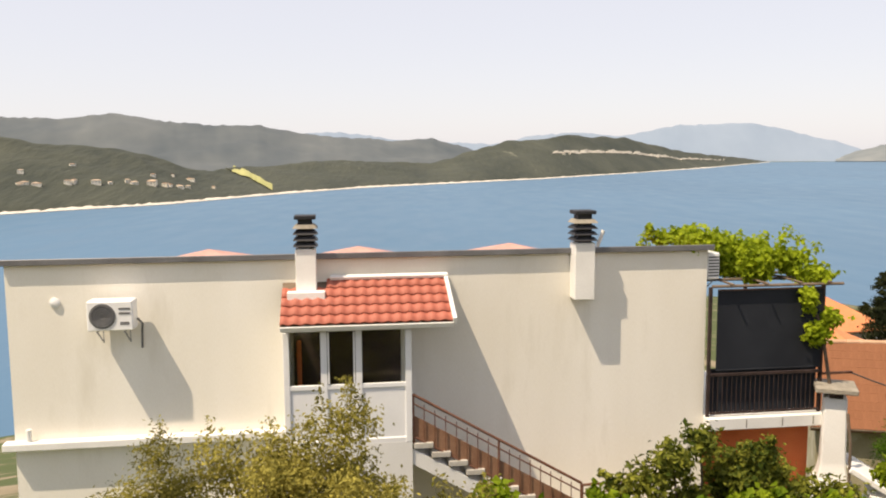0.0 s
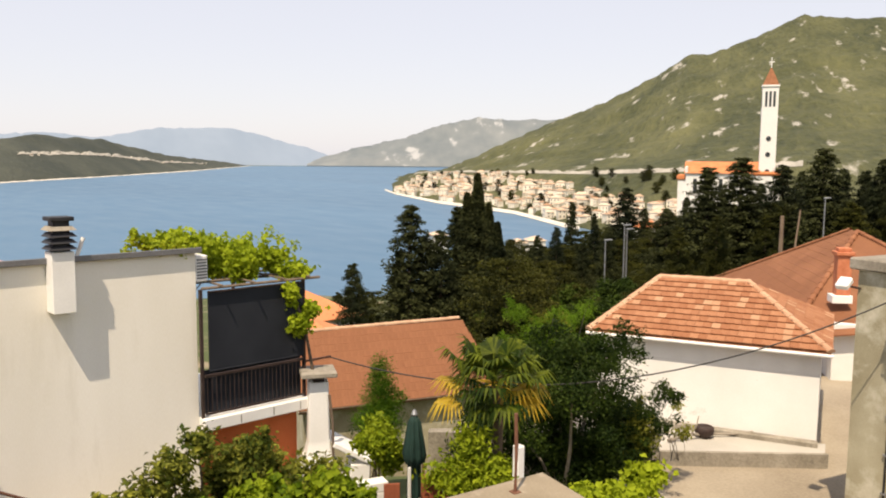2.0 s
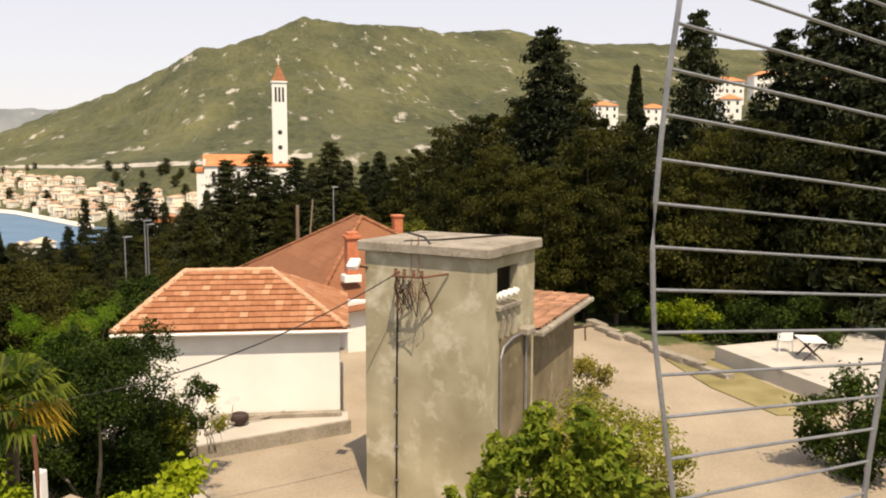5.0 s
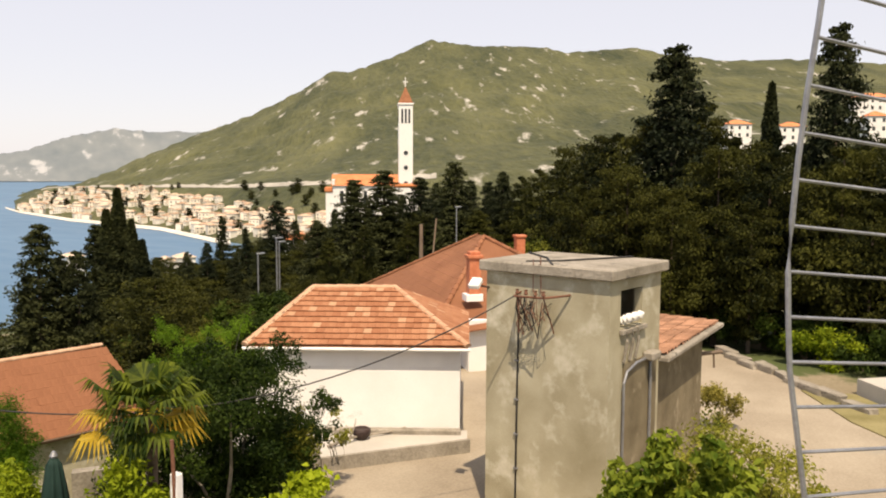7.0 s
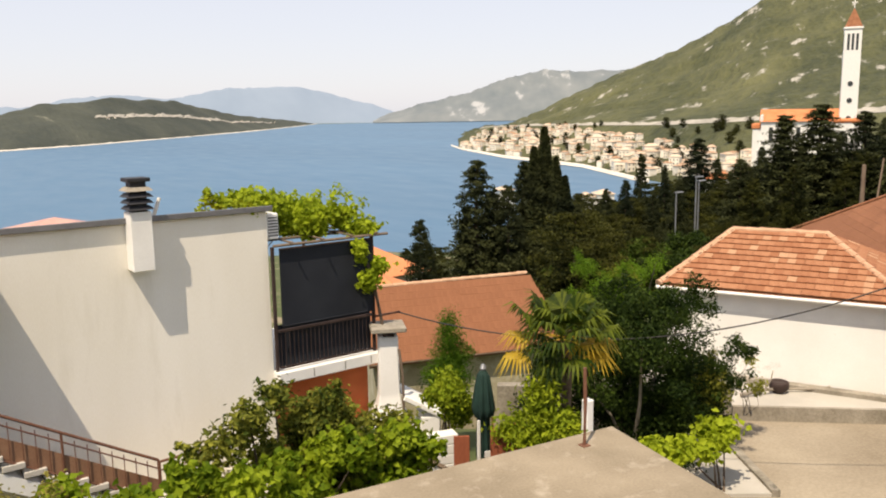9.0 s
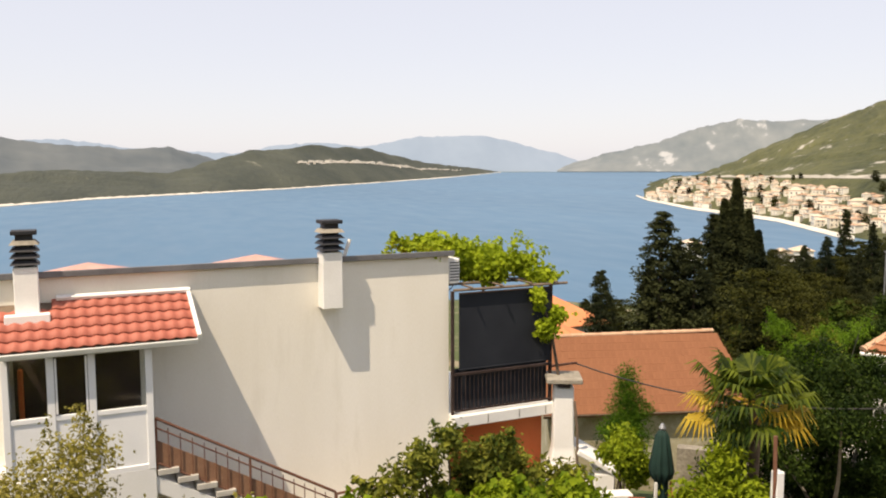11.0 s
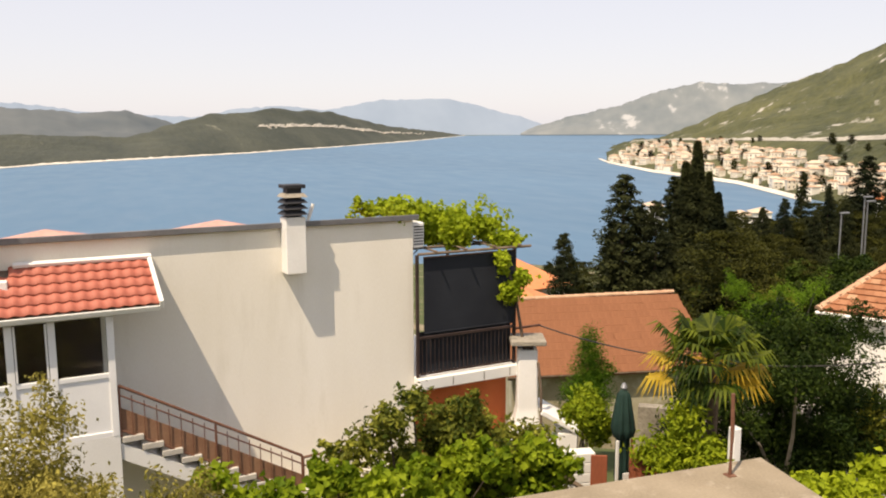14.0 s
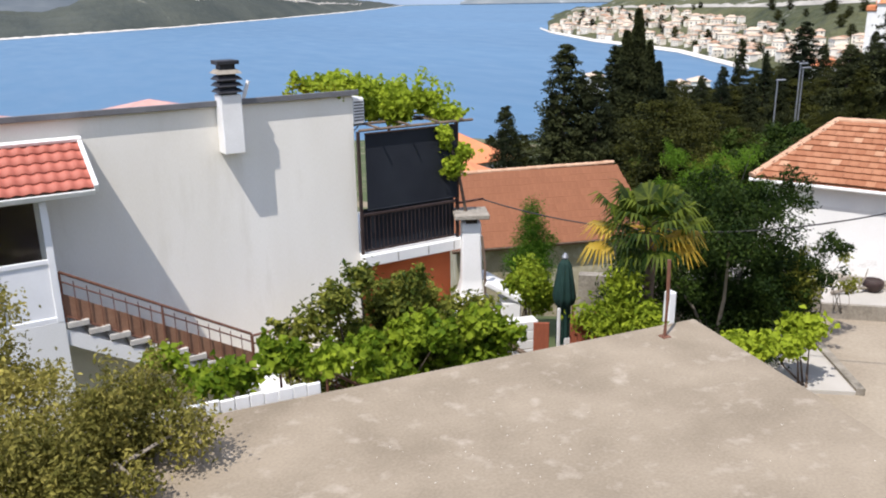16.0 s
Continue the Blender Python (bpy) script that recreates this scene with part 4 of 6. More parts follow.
# the town along the far shore
rng = random.Random(7)
models = []
for w, d, h, rise in ((7.0, 6.0, 5.2, 1.5), (9.5, 6.5, 4.6, 1.6), (6.0, 6.0, 6.6, 1.3), (11.0, 7.0, 6.4, 1.5)):
    models.append((w, d, h, rise))
town = []
tries = 0
while len(town) < 285 and tries < 12000:
    tries += 1
    a, k = rng.uniform(31.4, 51.0), rng.uniform(0.05, 0.93)
    if k > 0.93 - 0.035 * max(0, a - 38) or (a > 44 and k < 0.1):
        continue
    if a < 34 and k > 0.45 + (a - 31.4) * 0.2:
        continue
    r, z = mountain_point(a, k)
    q = polar(a, r, z)
    if min([(q - t).length for t in town] or [99]) < 6.3:
        continue
    town.append(q)
    m = pose(*q, 0, 0, -a + rng.uniform(-80, 80))
    i = rng.randrange(4)
    if isinstance(models[i], tuple):
        w, d, h, rise = models[i]
        models[i] = small_house(m @ pose(-w / 2, 0, 0), w, d, h, rise, TOWN_WALL, TOWN_ROOF, "small pale house of a hillside seaside town", True, "houses of the far town")
        models[i]["half"] = w / 2
    else:
        s = rng.uniform(0.55, 1.0)
        copy_thing(models[i], m @ Matrix.Diagonal((s * rng.uniform(0.7, 1.1), s, s * rng.uniform(0.7, 1.15), 1)) @ pose(-models[i]["half"], 0, 0))


ROAD_CUT = material("road_cut", (0.22, 0.21, 0.18), (0.46, 0.43, 0.37), 0.05, 0.95, 0.4, 0.1)


def strip(name, fn0, fn1, a0, a1, n, mat, label, category):
    verts, faces = [], []
    for a in steps(a0, a1, n):
        for fn in (fn0, fn1):
            r, z = fn(a)
            q = polar(a, r, z)
            verts.append(q)
    for i in range(n - 1):
        faces.append((2 * i, 2 * i + 1, 2 * i + 3, 2 * i + 2))
    me = bpy.data.meshes.new(name)
    me.from_pydata(verts, [], faces)
    me.materials.append(mat)
    return tagged(new(name, me), label, category, "", "structure")


def raised(a, k, up):
    r, z = mountain_point(a, k)
    return r, z + up


strip("road", lambda a: raised(a, 0.995, 0.3), lambda a: raised(a, 1.012, 1.8 + rough(a * 20, 1, 0.3) * 1.5), 32.6, 58, 120, ROAD_CUT, "pale cut of the coast road above the town", "road")
strip("shore_strip", lambda a: (mountain_point(a, 0)[0] * 0.985, 0.25), lambda a: raised(a, 0.03, 0.9), 30.6, 44, 90, BEACH, "pale beach at the foot of the town", "beach")
strip("road_peninsula", lambda a: (peninsula_height(a, 1.16)[0], peninsula_height(a, 1.16)[1] + 1.0),
      lambda a: (peninsula_height(a, 1.185)[0], peninsula_height(a, 1.185)[1] + 1.0 + rough(a * 20, 4, 0.3) * 2.4), 7.5, 18.5, 90, ROAD_CUT, "pale road cut along the peninsula", "road")
GRASS_STRIP = material("cleared_grass", (0.26, 0.27, 0.09), (0.42, 0.40, 0.18), 0.02, 0.95, 0.2, 0.2)
strip("cleared_strip", lambda a: (peninsula_height(a, 1.32 - 0.10 * (a + 14.6))[0], peninsula_height(a, 1.32 - 0.10 * (a + 14.6))[1] + 1.5),
      lambda a: (peninsula_height(a + 0.8, 1.33 - 0.10 * (a + 14.2))[0], peninsula_height(a + 0.8, 1.33 - 0.10 * (a + 14.2))[1] + 1.5), -14.6, -11.6, 40, GRASS_STRIP,
      "pale green cleared strip down the peninsula", "field")
for i in range(46):
    a = rng.uniform(-29, -15.5) if i < 36 else rng.uniform(8, 19)
    k = (1.10 + rng.uniform(-0.004, 0.004)) if i < 30 else 1.17 + rng.uniform(-0.02, 0.02)
    r, z = peninsula_height(a, k)
    s = rng.uniform(0.3, 0.6)
    copy_thing(models[i % 4], pose(*polar(a, r, z), 0, 0, -a + rng.uniform(-30, 30)) @ Matrix.Diagonal((s * 1.2, s, s * 0.8, 1)))
# houses on the slope over the pines
for a, el, r, w in ((78.0, 2.9, 330, 9), (81.2, 2.7, 330, 9), (85.6, 4.4, 360, 14), (88.2, 4.7, 360, 13), (86.0, 3.2, 300, 6), (91.5, 4.3, 330, 10)):
    small_house(pose(*polar(a, r, angle_height(el, r) - 3.5), 0, 0, -a + 20) @ pose(-w / 2, 0, 0), w, 8, 5.6, 1.8, WHITEWASH, ORANGE_ROOF, "white hillside house with orange roof above the pines", True)
p = polar(47.8, 190, 22)
small_house(pose(*p, 0, 0, -40), 6, 5, 3, 1.3, WHITEWASH, ORANGE_ROOF, "house with orange roof half hidden in trees", False)
for a, el, r in ((33.9, -5.4, 260), (39.4, -5.9, 240), (40.6, -5.7, 240), (45.9, -6.2, 150), (48.7, -5.5, 170)):
    small_house(pose(*polar(a, r, angle_height(el, r) - 3), 0, 0, -a + 15), 5.0, 5, 3.4, 1.2, WHITE_TRIM, TOWN_ROOF, "pale house glimpsed between the trees", True)

# ---- transformer tower ----
TRAFO = pose(16.1, 5.8, 32.0, 0, 0, -7)
trafo = thing("transformer_tower", TRAFO, "square transformer tower in stained render with concrete cap", "tower")
part("wall", box(0.14, 0.34, 0.14, 3.26, -0.2, 5.8), ROUGH_RENDER, trafo)
part("wall", wall_with_holes(2.5, 6.0, 0.2, [(0.50, 1.56, 4.92, 5.74)]), ROUGH_RENDER, trafo, m=pose(0.15, 0.139, -0.2))
part("wall", box(2.46, 2.66, 0.34, 3.26, -0.2, 5.8), ROUGH_RENDER, trafo)
part("wall", box(0.34, 2.46, 3.06, 3.26, -0.2, 5.8), ROUGH_RENDER, trafo)
part("cap", box(0, 2.8, 0, 3.4, 5.8, 6.04, 0.03), CAP_CONCRETE, trafo, "thick worn concrete cap slab")
part("sill", box(0.60, 1.80, 0.04, 0.138, 4.60, 4.70, 0.01), CAP_CONCRETE, trafo)
for i in range(3):
    x = 0.86 + 0.28 * i
    part("insulator", lathe([(0.03, 0), (0.10, 0.02), (0.055, 0.08), (0.105, 0.11), (0.055, 0.17), (0.10, 0.20), (0.03, 0.28)], 14), PORCELAIN, trafo,
         "white ribbed porcelain insulator", m=pose(x, 0.22, 4.86, 62))
    part("bracket", tube([(x - 0.1, 0.10, 4.0), (x - 0.1, 0.02, 4.45), (x - 0.1, 0.05, 4.66)], 0.035, 6), CAP_CONCRETE, trafo)
STAINED_RENDER = material("stained_render", (0.10, 0.078, 0.045), (0.25, 0.21, 0.135), 1.4, 0.95, 40, 0.5, 0.01,
                          stain=(0.34, 0.29, 0.20), stain_scale=1.6, stain_at=0.58, stain_soft=0.12)
part("recess", box(0.80, 2.45, 0.10, 0.137, 0.3, 3.95), STAINED_RENDER, trafo, "dark stained rendered patch under the opening")
part("hood", box(1.75, 2.2, -0.14, 0.137, 3.86, 4.06, 0.04), CAP_CONCRETE, trafo, "small rough concrete hood")
part("pipe", tube([(0.72, 0.06, 0), (0.72, 0.06, 3.55), (0.85, 0.05, 3.78), (1.3, 0.05, 3.9), (1.9, 0.05, 3.92)], 0.03, 8), GALVANISED, trafo)
part("pipe", tube([(2.05, 0.06, 0.2), (2.05, 0.06, 3.9)], 0.035, 8), GALVANISED, trafo)
# cable hanging down the front with its bracket
cab = part("cable", tube([(-0.3, 2.1, 5.3), (-0.05, 2.3, 5.1), (0.10, 2.35, 4.7), (0.11, 2.38, 3.0), (0.11, 2.40, 0.0)], 0.022, 7), CABLE, trafo)
for z in (0.5, 1.3, 2.1, 2.9, 3.8):
    part("clip", box(0.085, 0.14, 2.35, 2.45, z, z + 0.04), GALVANISED, cab)
br = part("bracket_frame", tube([(0.12, 1.05, 5.42), (-0.38, 1.4, 5.38), (-0.40, 2.15, 5.36), (0.12, 2.32, 5.38)], 0.026, 7), RUST_STEEL, trafo, "rusty steel cable bracket")
part("strut", tube([(0.12, 1.45, 4.55), (-0.38, 1.42, 5.38)], 0.018, 6), RUST_STEEL, br)
part("strut", tube([(0.12, 2.0, 4.55), (-0.38, 2.08, 5.38)], 0.018, 6), RUST_STEEL, br)
rr = random.Random(3)
for i in range(13):
    y = rr.uniform(1.4, 2.2)
    low = rr.uniform(4.45, 5.0)
    part("wire_loop", tube([(-0.38, y, 5.38), (-0.42, y + rr.uniform(-.12, .12), 5.1), (-0.25, y + rr.uniform(-.2, .2), low), (-0.02, y + rr.uniform(-.25, .25), low + 0.15), (0.1, y + 0.1, 5.2)],
                           rr.uniform(0.008, 0.014), 5), CABLE if i % 3 else RUST_STEEL, br)
for y in (1.42, 1.62, 1.86, 2.08):
    part("insulator", lathe([(0.02, 0), (0.05, 0.03), (0.03, 0.09), (0.045, 0.12)], 10), RUST_STEEL, br, m=pose(-0.38, y, 5.40))
part("mast", tube([(0.05, 1.75, 5.4), (0.02, 1.75, 6.2)], 0.014, 6), RUST_STEEL, br)
part("mast", tube([(0.05, 1.95, 5.4), (0.0, 1.92, 6.15)], 0.010, 6), RUST_STEEL, br)
part("flood_lamp", box(-0.16, 0.16, -0.13, 0.13, -0.07, 0.07, 0.03), PORCELAIN, trafo, "white flood lamp head", m=pose(-0.22, 3.32, 5.52, 0, -28, 15))
part("lamp_arm", tube([(-0.3, 3.3, 5.5), (0.16, 3.2, 5.4)], 0.025, 6), DARK_STEEL, trafo)
part("roof_cable", tube([(0.3, 2.3, 6.05), (0.9, 1.7, 6.06), (1.6, 1.4, 6.06), (2.75, 0.9, 6.06)], 0.025, 6), CABLE, trafo)
part("roof_cable", tube([(0.1, 1.5, 6.05), (1.2, 2.3, 6.06), (2.0, 3.3, 6.06)], 0.025, 6), CABLE, trafo)

annex = thing("shed", pose(18.75, 5.40, 32.0), "rendered lean-to shed with an old tile roof", "shed")
part("wall", box(0.42, 4.65, 0.38, 3.3, -0.2, 3.62), STAINED_RENDER, annex)
aroof = part("roof", box(0.12, 5.55, 0.0, 3.7, 0, 0.13, 0.03), CAP_CONCRETE, annex, "concrete edge under old clay tiles", m=pose(0, 0, 3.63, 0.5, 0, 0))
AGED_TILE = material("aged_tile", (0.13, 0.066, 0.040), (0.40, 0.215, 0.135), 1.6, 0.9, 22, 0.4, vary=0.45, stain=(0.30, 0.25, 0.19), stain_scale=2.0, stain_at=0.56)
t = part("tile", pantile(0.26, 0.38, 0.05), AGED_TILE, aroof, m=pose(0.25, 0.14, 0.17))
for i in range(20):
    for j in range(9):
        if i or j:
            again(t, aroof, pose(0.25 + 0.26 * i, 0.14 + 0.36 * j, 0.17 + 0.004 * j, rr.uniform(-3, 3), rr.uniform(-3, 3), rr.uniform(-5, 5)))
part("beam", tube([(4.4, 0.5, 2.98), (5.75, 0.1, 2.86)], 0.06, 6), WOOD, annex)
part("beam", tube([(5.35, 0.22, 2.90), (5.36, 0.2, 2.45)], 0.03, 6), WOOD, annex)

# ---- overhead cables ----
def sagging(name, a, b, sag, r, label):
    a, b = Vector(a), Vector(b)
    pts = [a.lerp(b, t) - Vector((0, 0, sag * 4 * t * (1 - t))) for t in steps(0, 1, 24)]
    return tagged(link(name, tube(pts, r, 6), CABLE), label, "cable")


hook = TRAFO @ Vector((-0.38, 2.12, 5.38))
sagging("overhead_cable", hook, HOUSE @ Vector((15.85, -0.1, 0.62)), 1.1, 0.015, "thick black overhead cable from tower to house")

# ---- street lamps and poles ----
def street_lamp(p, height, arms, label):
    o = thing("street_lamp", Matrix.Translation(p), label, "street lamp")
    for k, dx in enumerate(arms):
        part("pole", tube([(dx * 0.5, 0, 0), (dx * 0.5, 0, height - 0.3 * k)], 0.065, 8, None, 0.045), GALVANISED, o)
        part("head", box(dx * 0.5 - 0.08, dx * 0.5 + 0.62, -0.12, 0.12, height - 0.3 * k, height + 0.10 - 0.3 * k, 0.03), GALVANISED, o)
    return o


def tall(az, r, top_el):
    z0 = ground_height(az, r)
    return polar(az, r, z0 - 0.2), angle_height(top_el, r) - z0 + 0.2


p, h = tall(47.05, 62, -4.45)
street_lamp(p, h, (0, 0.55), "pair of grey steel street lamp poles")
p, h = tall(59.4, 66, -2.35)
street_lamp(p, h, (0,), "grey steel street lamp with a flat head")
p, h = tall(45.8, 60, -5.5)
street_lamp(p, h, (0,), "thin pale street lamp pole")
for az, r, el, lean in ((56.95, 52, -3.5, 0.0), (58.0, 52, -3.1, 1.1)):
    p, h = tall(az, r, el)
    o = thing("pole", Matrix.Translation(p), "weathered wooden utility pole", "pole")
    part("post", tube([(-lean, 0, 0), (0, 0, h)], 0.15 if not lean else 0.06, 8, None, 0.11 if not lean else 0.05), WOOD, o)


# ---- yard furniture ----
bbq = thing("garden_fireplace", pose(*polar(25.9, 17.6, 32.0), 0, 0, -20), "white masonry garden fireplace with tapered chimney", "fireplace")
bm = bmesh.new()
rings = []
for w, z in ((0.55, 1.15), (0.46, 1.3), (0.28, 1.62), (0.23, 1.9), (0.21, 3.25)):
    rings.append([bm.verts.new((x * w, y * w, z)) for x, y in ((-1, -1), (1, -1), (1, 1), (-1, 1))])
for a, b in zip(rings, rings[1:]):
    for k in range(4):
        bm.faces.new((a[k], a[(k + 1) % 4], b[(k + 1) % 4], b[k]))
bm.faces.new(rings[0][::-1]), bm.faces.new(rings[-1])
bmesh.ops.bevel(bm, geom=bm.edges[:], offset=0.03, segments=1, affect="EDGES")
part("flue", bm, WHITEWASH, bbq)
part("cap", box(-0.38, 0.38, -0.38, 0.38, 3.36, 3.47, 0.02), CAP_CONCRETE, bbq, "square weathered stone cap")
part("cap_block", box(-0.12, 0.12, -0.25, 0.25, 3.25, 3.36), DARK_STEEL, bbq)
part("body", wall_with_holes(1.3, 1.15, 0.9, [(0.3, 1.0, 0.6, 1.0)]), WHITEWASH, bbq, m=pose(-0.65, -0.45, 0))
part("shoulder", box(0, 0.95, -0.45, 0.45, -0.06, 0.06, 0.02), WHITEWASH, bbq, "sloping whitewashed shoulder slab", m=pose(0.28, 0, 1.92, 0, 30, 0))
part("side_block", box(0.66, 1.08, -0.42, 0.42, 0.0, 1.42), WHITEWASH, bbq)
part("bent_pipe", tube([(0.28, -0.4, 0.0), (0.27, -0.4, 2.4), (0.2, -0.35, 3.0)], 0.03, 7), WOOD, bbq)

umb = thing("parasol", pose(*polar(32.7, 15.5, 32.0)), "closed dark green parasol on a pole", "parasol")
part("pole", tube([(0, 0, 0), (0, 0, 3.1)], 0.022, 8), PVC, umb)
bm = bmesh.new()
prof = ((0.05, 3.06), (0.11, 2.95), (0.16, 2.6), (0.20, 2.3), (0.17, 2.15), (0.11, 2.1), (0.12, 1.7), (0.13, 1.3), (0.11, 1.2))
rings = []
for r, z in prof:
    rings.append([bm.verts.new((math.cos(a) * r * (1 + 0.22 * math.cos(8 * a)), math.sin(a) * r * (1 + 0.22 * math.cos(8 * a)), z)) for a in (2 * math.pi * k / 32 for k in range(32))])
for a, b in zip(rings, rings[1:]):
    for k in range(32):
        bm.faces.new((a[k], b[k], b[(k + 1) % 32], a[(k + 1) % 32]))
bm.faces.new(rings[0]), bm.faces.new(rings[-1][::-1])
part("canopy", bm, UMBRELLA_CLOTH, umb, smooth=True)
part("top_knob", lathe([(0.05, 3.06), (0.07, 3.1), (0.03, 3.18)], 12), GALVANISED, umb)
part("print", box(-0.08, 0.08, -0.175, -0.16, 1.34, 1.46), WHITE_TRIM, umb, "white bars printed on the cloth")
part("foot", lathe([(0.28, 0), (0.28, 0.08), (0.05, 0.12)], 20), CAP_CONCRETE, umb)
part("white_strip", box(-0.20, -0.15, -0.12, -0.08, 0.6, 2.1), WHITE_TRIM, umb)
part("orange_strip", box(0.13, 0.17, -0.12, -0.08, 0.6, 2.1), ORANGE_ROOF, umb)

GATE_WOOD = material("red_stained_wood", (0.20, 0.055, 0.028), (0.33, 0.10, 0.05), 3, 0.8, 40, 0.2, stretch=(1, 1, 0.2))
gate = thing("garden_gate", pose(*polar(31.1, 14.8, 32.0), 0, 0, -25), "rust-red wooden garden gate with a diagonal brace", "gate")
part("board", box(-0.15, 0.15, -0.02, 0.02, 0, 2.0, 0.01), GATE_WOOD, gate)
part("board", box(0.55, 0.95, 0.0, 0.04, 0, 2.1, 0.01), GATE_WOOD, gate)
part("brace", tube([(-1.3, -0.1, 2.0), (0.35, -0.1, 1.0)], 0.05, 6), WOOD, gate)
part("post", box(1.0, 1.08, -0.04, 0.04, 0, 2.3, 0.01), TERRACOTTA, gate)
wallb = thing("garden_wall", pose(*polar(29.2, 15.4, 32.0), 0, 0, -10), "whitewashed garden pier of concrete blocks", "wall")
for i in range(9):
    part("block", box(-0.35, 0.42, -0.15, 0.15, 0.2 * i + 0.004, 0.2 * i + 0.196, 0.012), WHITEWASH, wallb)
wallc = thing("garden_post", pose(*polar(40.15, 14.0, 32.0)), "square weathered beige stone post beside the palm", "post")
part("shaft", box(-0.08, 0.08, -0.08, 0.08, 0, 3.05, 0.02), WHITEWASH, wallc)

pole = thing("pole", pose(7.75, 9.25, 35.0), "thin rusty steel pole on the corner of the flat roof", "pole")
part("post", tube([(0, 0, 0), (0.01, 0, 0.6), (0, 0.01, 1.22)], 0.028, 8), RUST_STEEL, pole)
part("base_plate", box(-0.07, 0.07, -0.07, 0.07, 0.0, 0.012), RUST_STEEL, pole)

# low white parapet and rail beyond the flat roof
para = thing("parapet", pose(0.1, 9.95, 34.08, 0, 0, -1), "low white slatted parapet on the roof edge", "parapet")
for i in range(13):
    part("plank", box(0.19 * i, 0.19 * i + 0.18, 0, 0.05, 0.3, 0.98 + 0.01 * (i % 3), 0.008), WHITE_TRIM, para)
part("rail", box(0, 2.5, 0.052, 0.09, 0.45, 0.52), CAP_CONCRETE, para)

# terrace, kerbs and pad
PADDING = material("pale_concrete", (0.36, 0.34, 0.30), (0.52, 0.49, 0.44), 0.6, 0.9, 40, 0.2, 0.01, stain=(0.30, 0.28, 0.24), stain_scale=0.9, stain_at=0.62)
terr = tagged(link("terrace", prism([(20.2, 11.55), (20.95, 11.98), (17.6, 17.6), (15.6, 17.8), (15.0, 15.3), (16.7, 14.1)], 31.4, 32.36), PADDING),
              "raised concrete terrace before the white house", "terrace", "", "structure")
bm = prism([(20.15, 11.42), (16.65, 14.0), (16.72, 14.09), (20.21, 11.53)], 31.6, 32.40)
tagged(link("terrace_edge", bm, CAP_CONCRETE), "worn concrete retaining edge", "kerb", "", "structure")
bm = prism([(11.6, 17.4), (16.6, 14.0), (16.8, 14.25), (11.8, 17.65)], 31.6, 32.9)
tagged(link("low_wall", bm, CAP_CONCRETE), "low weathered concrete wall under the trees", "wall", "", "structure")
tagged(link("pad", prism([(10.6, 12.6), (13.9, 10.6), (15.5, 13.6), (12.5, 15.4)], 31.9, 32.1), PADDING), "pale concrete pad with a raised edge", "pavement", "", "structure")
bm = prism([(13.9, 10.6), (14.05, 10.5), (15.65, 13.5), (15.5, 13.6)], 31.9, 32.17)
tagged(link("kerb_stone", bm, CAP_CONCRETE), "worn concrete kerb beside the pad", "kerb", "", "structure")

pot = thing("flower_pot", pose(*polar(52.75, 23.4, 32.36)), "dark clay pot lying on the terrace", "pot")
part("bowl", lathe([(0.12, 0.0), (0.2, 0.06), (0.27, 0.2), (0.26, 0.3), (0.22, 0.33), (0.19, 0.3)], 20), DARK_STEEL, pot, smooth=True)
logs = thing("driftwood", pose(*polar(53.2, 23.4, 32.40)), "dry pale branch lying on the terrace", "branch")
part("branch", tube([(-1.3, 0.4, 0.03), (-0.6, 0.2, 0.12), (0.0, 0.1, 0.05), (0.8, -0.4, 0.05), (1.1, -0.55, 0.1)], 0.05, 7, None, 0.025), PALE_BARK, logs)
part("fork", tube([(-0.6, 0.2, 0.12), (-0.5, 0.1, 0.4), (-0.3, 0.2, 0.6)], 0.03, 6, None, 0.012), PALE_BARK, logs)

# stones along the drive and the bench platform
rs2 = random.Random(11)
for i in range(9):
    f = i / 8
    q = Vector((37.4, 8.2, 32.0)).lerp(Vector((31.0, 2.5, 32.0)), f)
    bm = box(-0.5, 0.5, -0.5, 0.5, -0.5, 0.5, 0.1)
    for v in bm.verts:
        v.co += noise.noise_vector(v.co * 1.7 + Vector((i, 0, 0))) * 0.12
    sx, sz = rs2.uniform(0.5, 1.1), rs2.uniform(0.35, 0.6)
    st = link("boulder", bm, CAP_CONCRETE, m=Matrix.Translation(q + Vector((rs2.uniform(-.2, .2), rs2.uniform(-.2, .2), 0.1))) @ pose(0, 0, 0, 0, 0, 42 + rs2.uniform(-12, 12)) @ Matrix.Diagonal((0.9 + sx * 0.6, 0.4, sz * 0.8, 1)))
    tagged(st, "pale rough stone edging the drive", "stone", "stones along the drive")
plat = tagged(link("platform", prism([(33.2, 2.6), (28.2, -1.6), (30.5, -6.0), (38.5, -3.0)], 31.8, 32.6), PADDING), "white concrete platform beside the drive", "platform", "", "structure")
chair = thing("chair", pose(33.4, 0.1, 32.6, 0, 0, 100), "white plastic garden chair on a concrete platform", "chair")
part("seat", box(-0.24, 0.24, -0.24, 0.24, 0.40, 0.44, 0.015), PVC, chair)
part("backrest", box(-0.23, 0.23, 0.22, 0.26, 0.44, 0.88, 0.015), PVC, chair)
for x in (-0.21, 0.21):
    part("armrest", box(x - 0.025, x + 0.025, -0.22, 0.24, 0.63, 0.66, 0.01), PVC, chair)
    for y in (-0.2, 0.22):
        part("leg", tube([(x * 1.1, y * 1.1, 0), (x, y, 0.64)], 0.022, 6), PVC, chair)
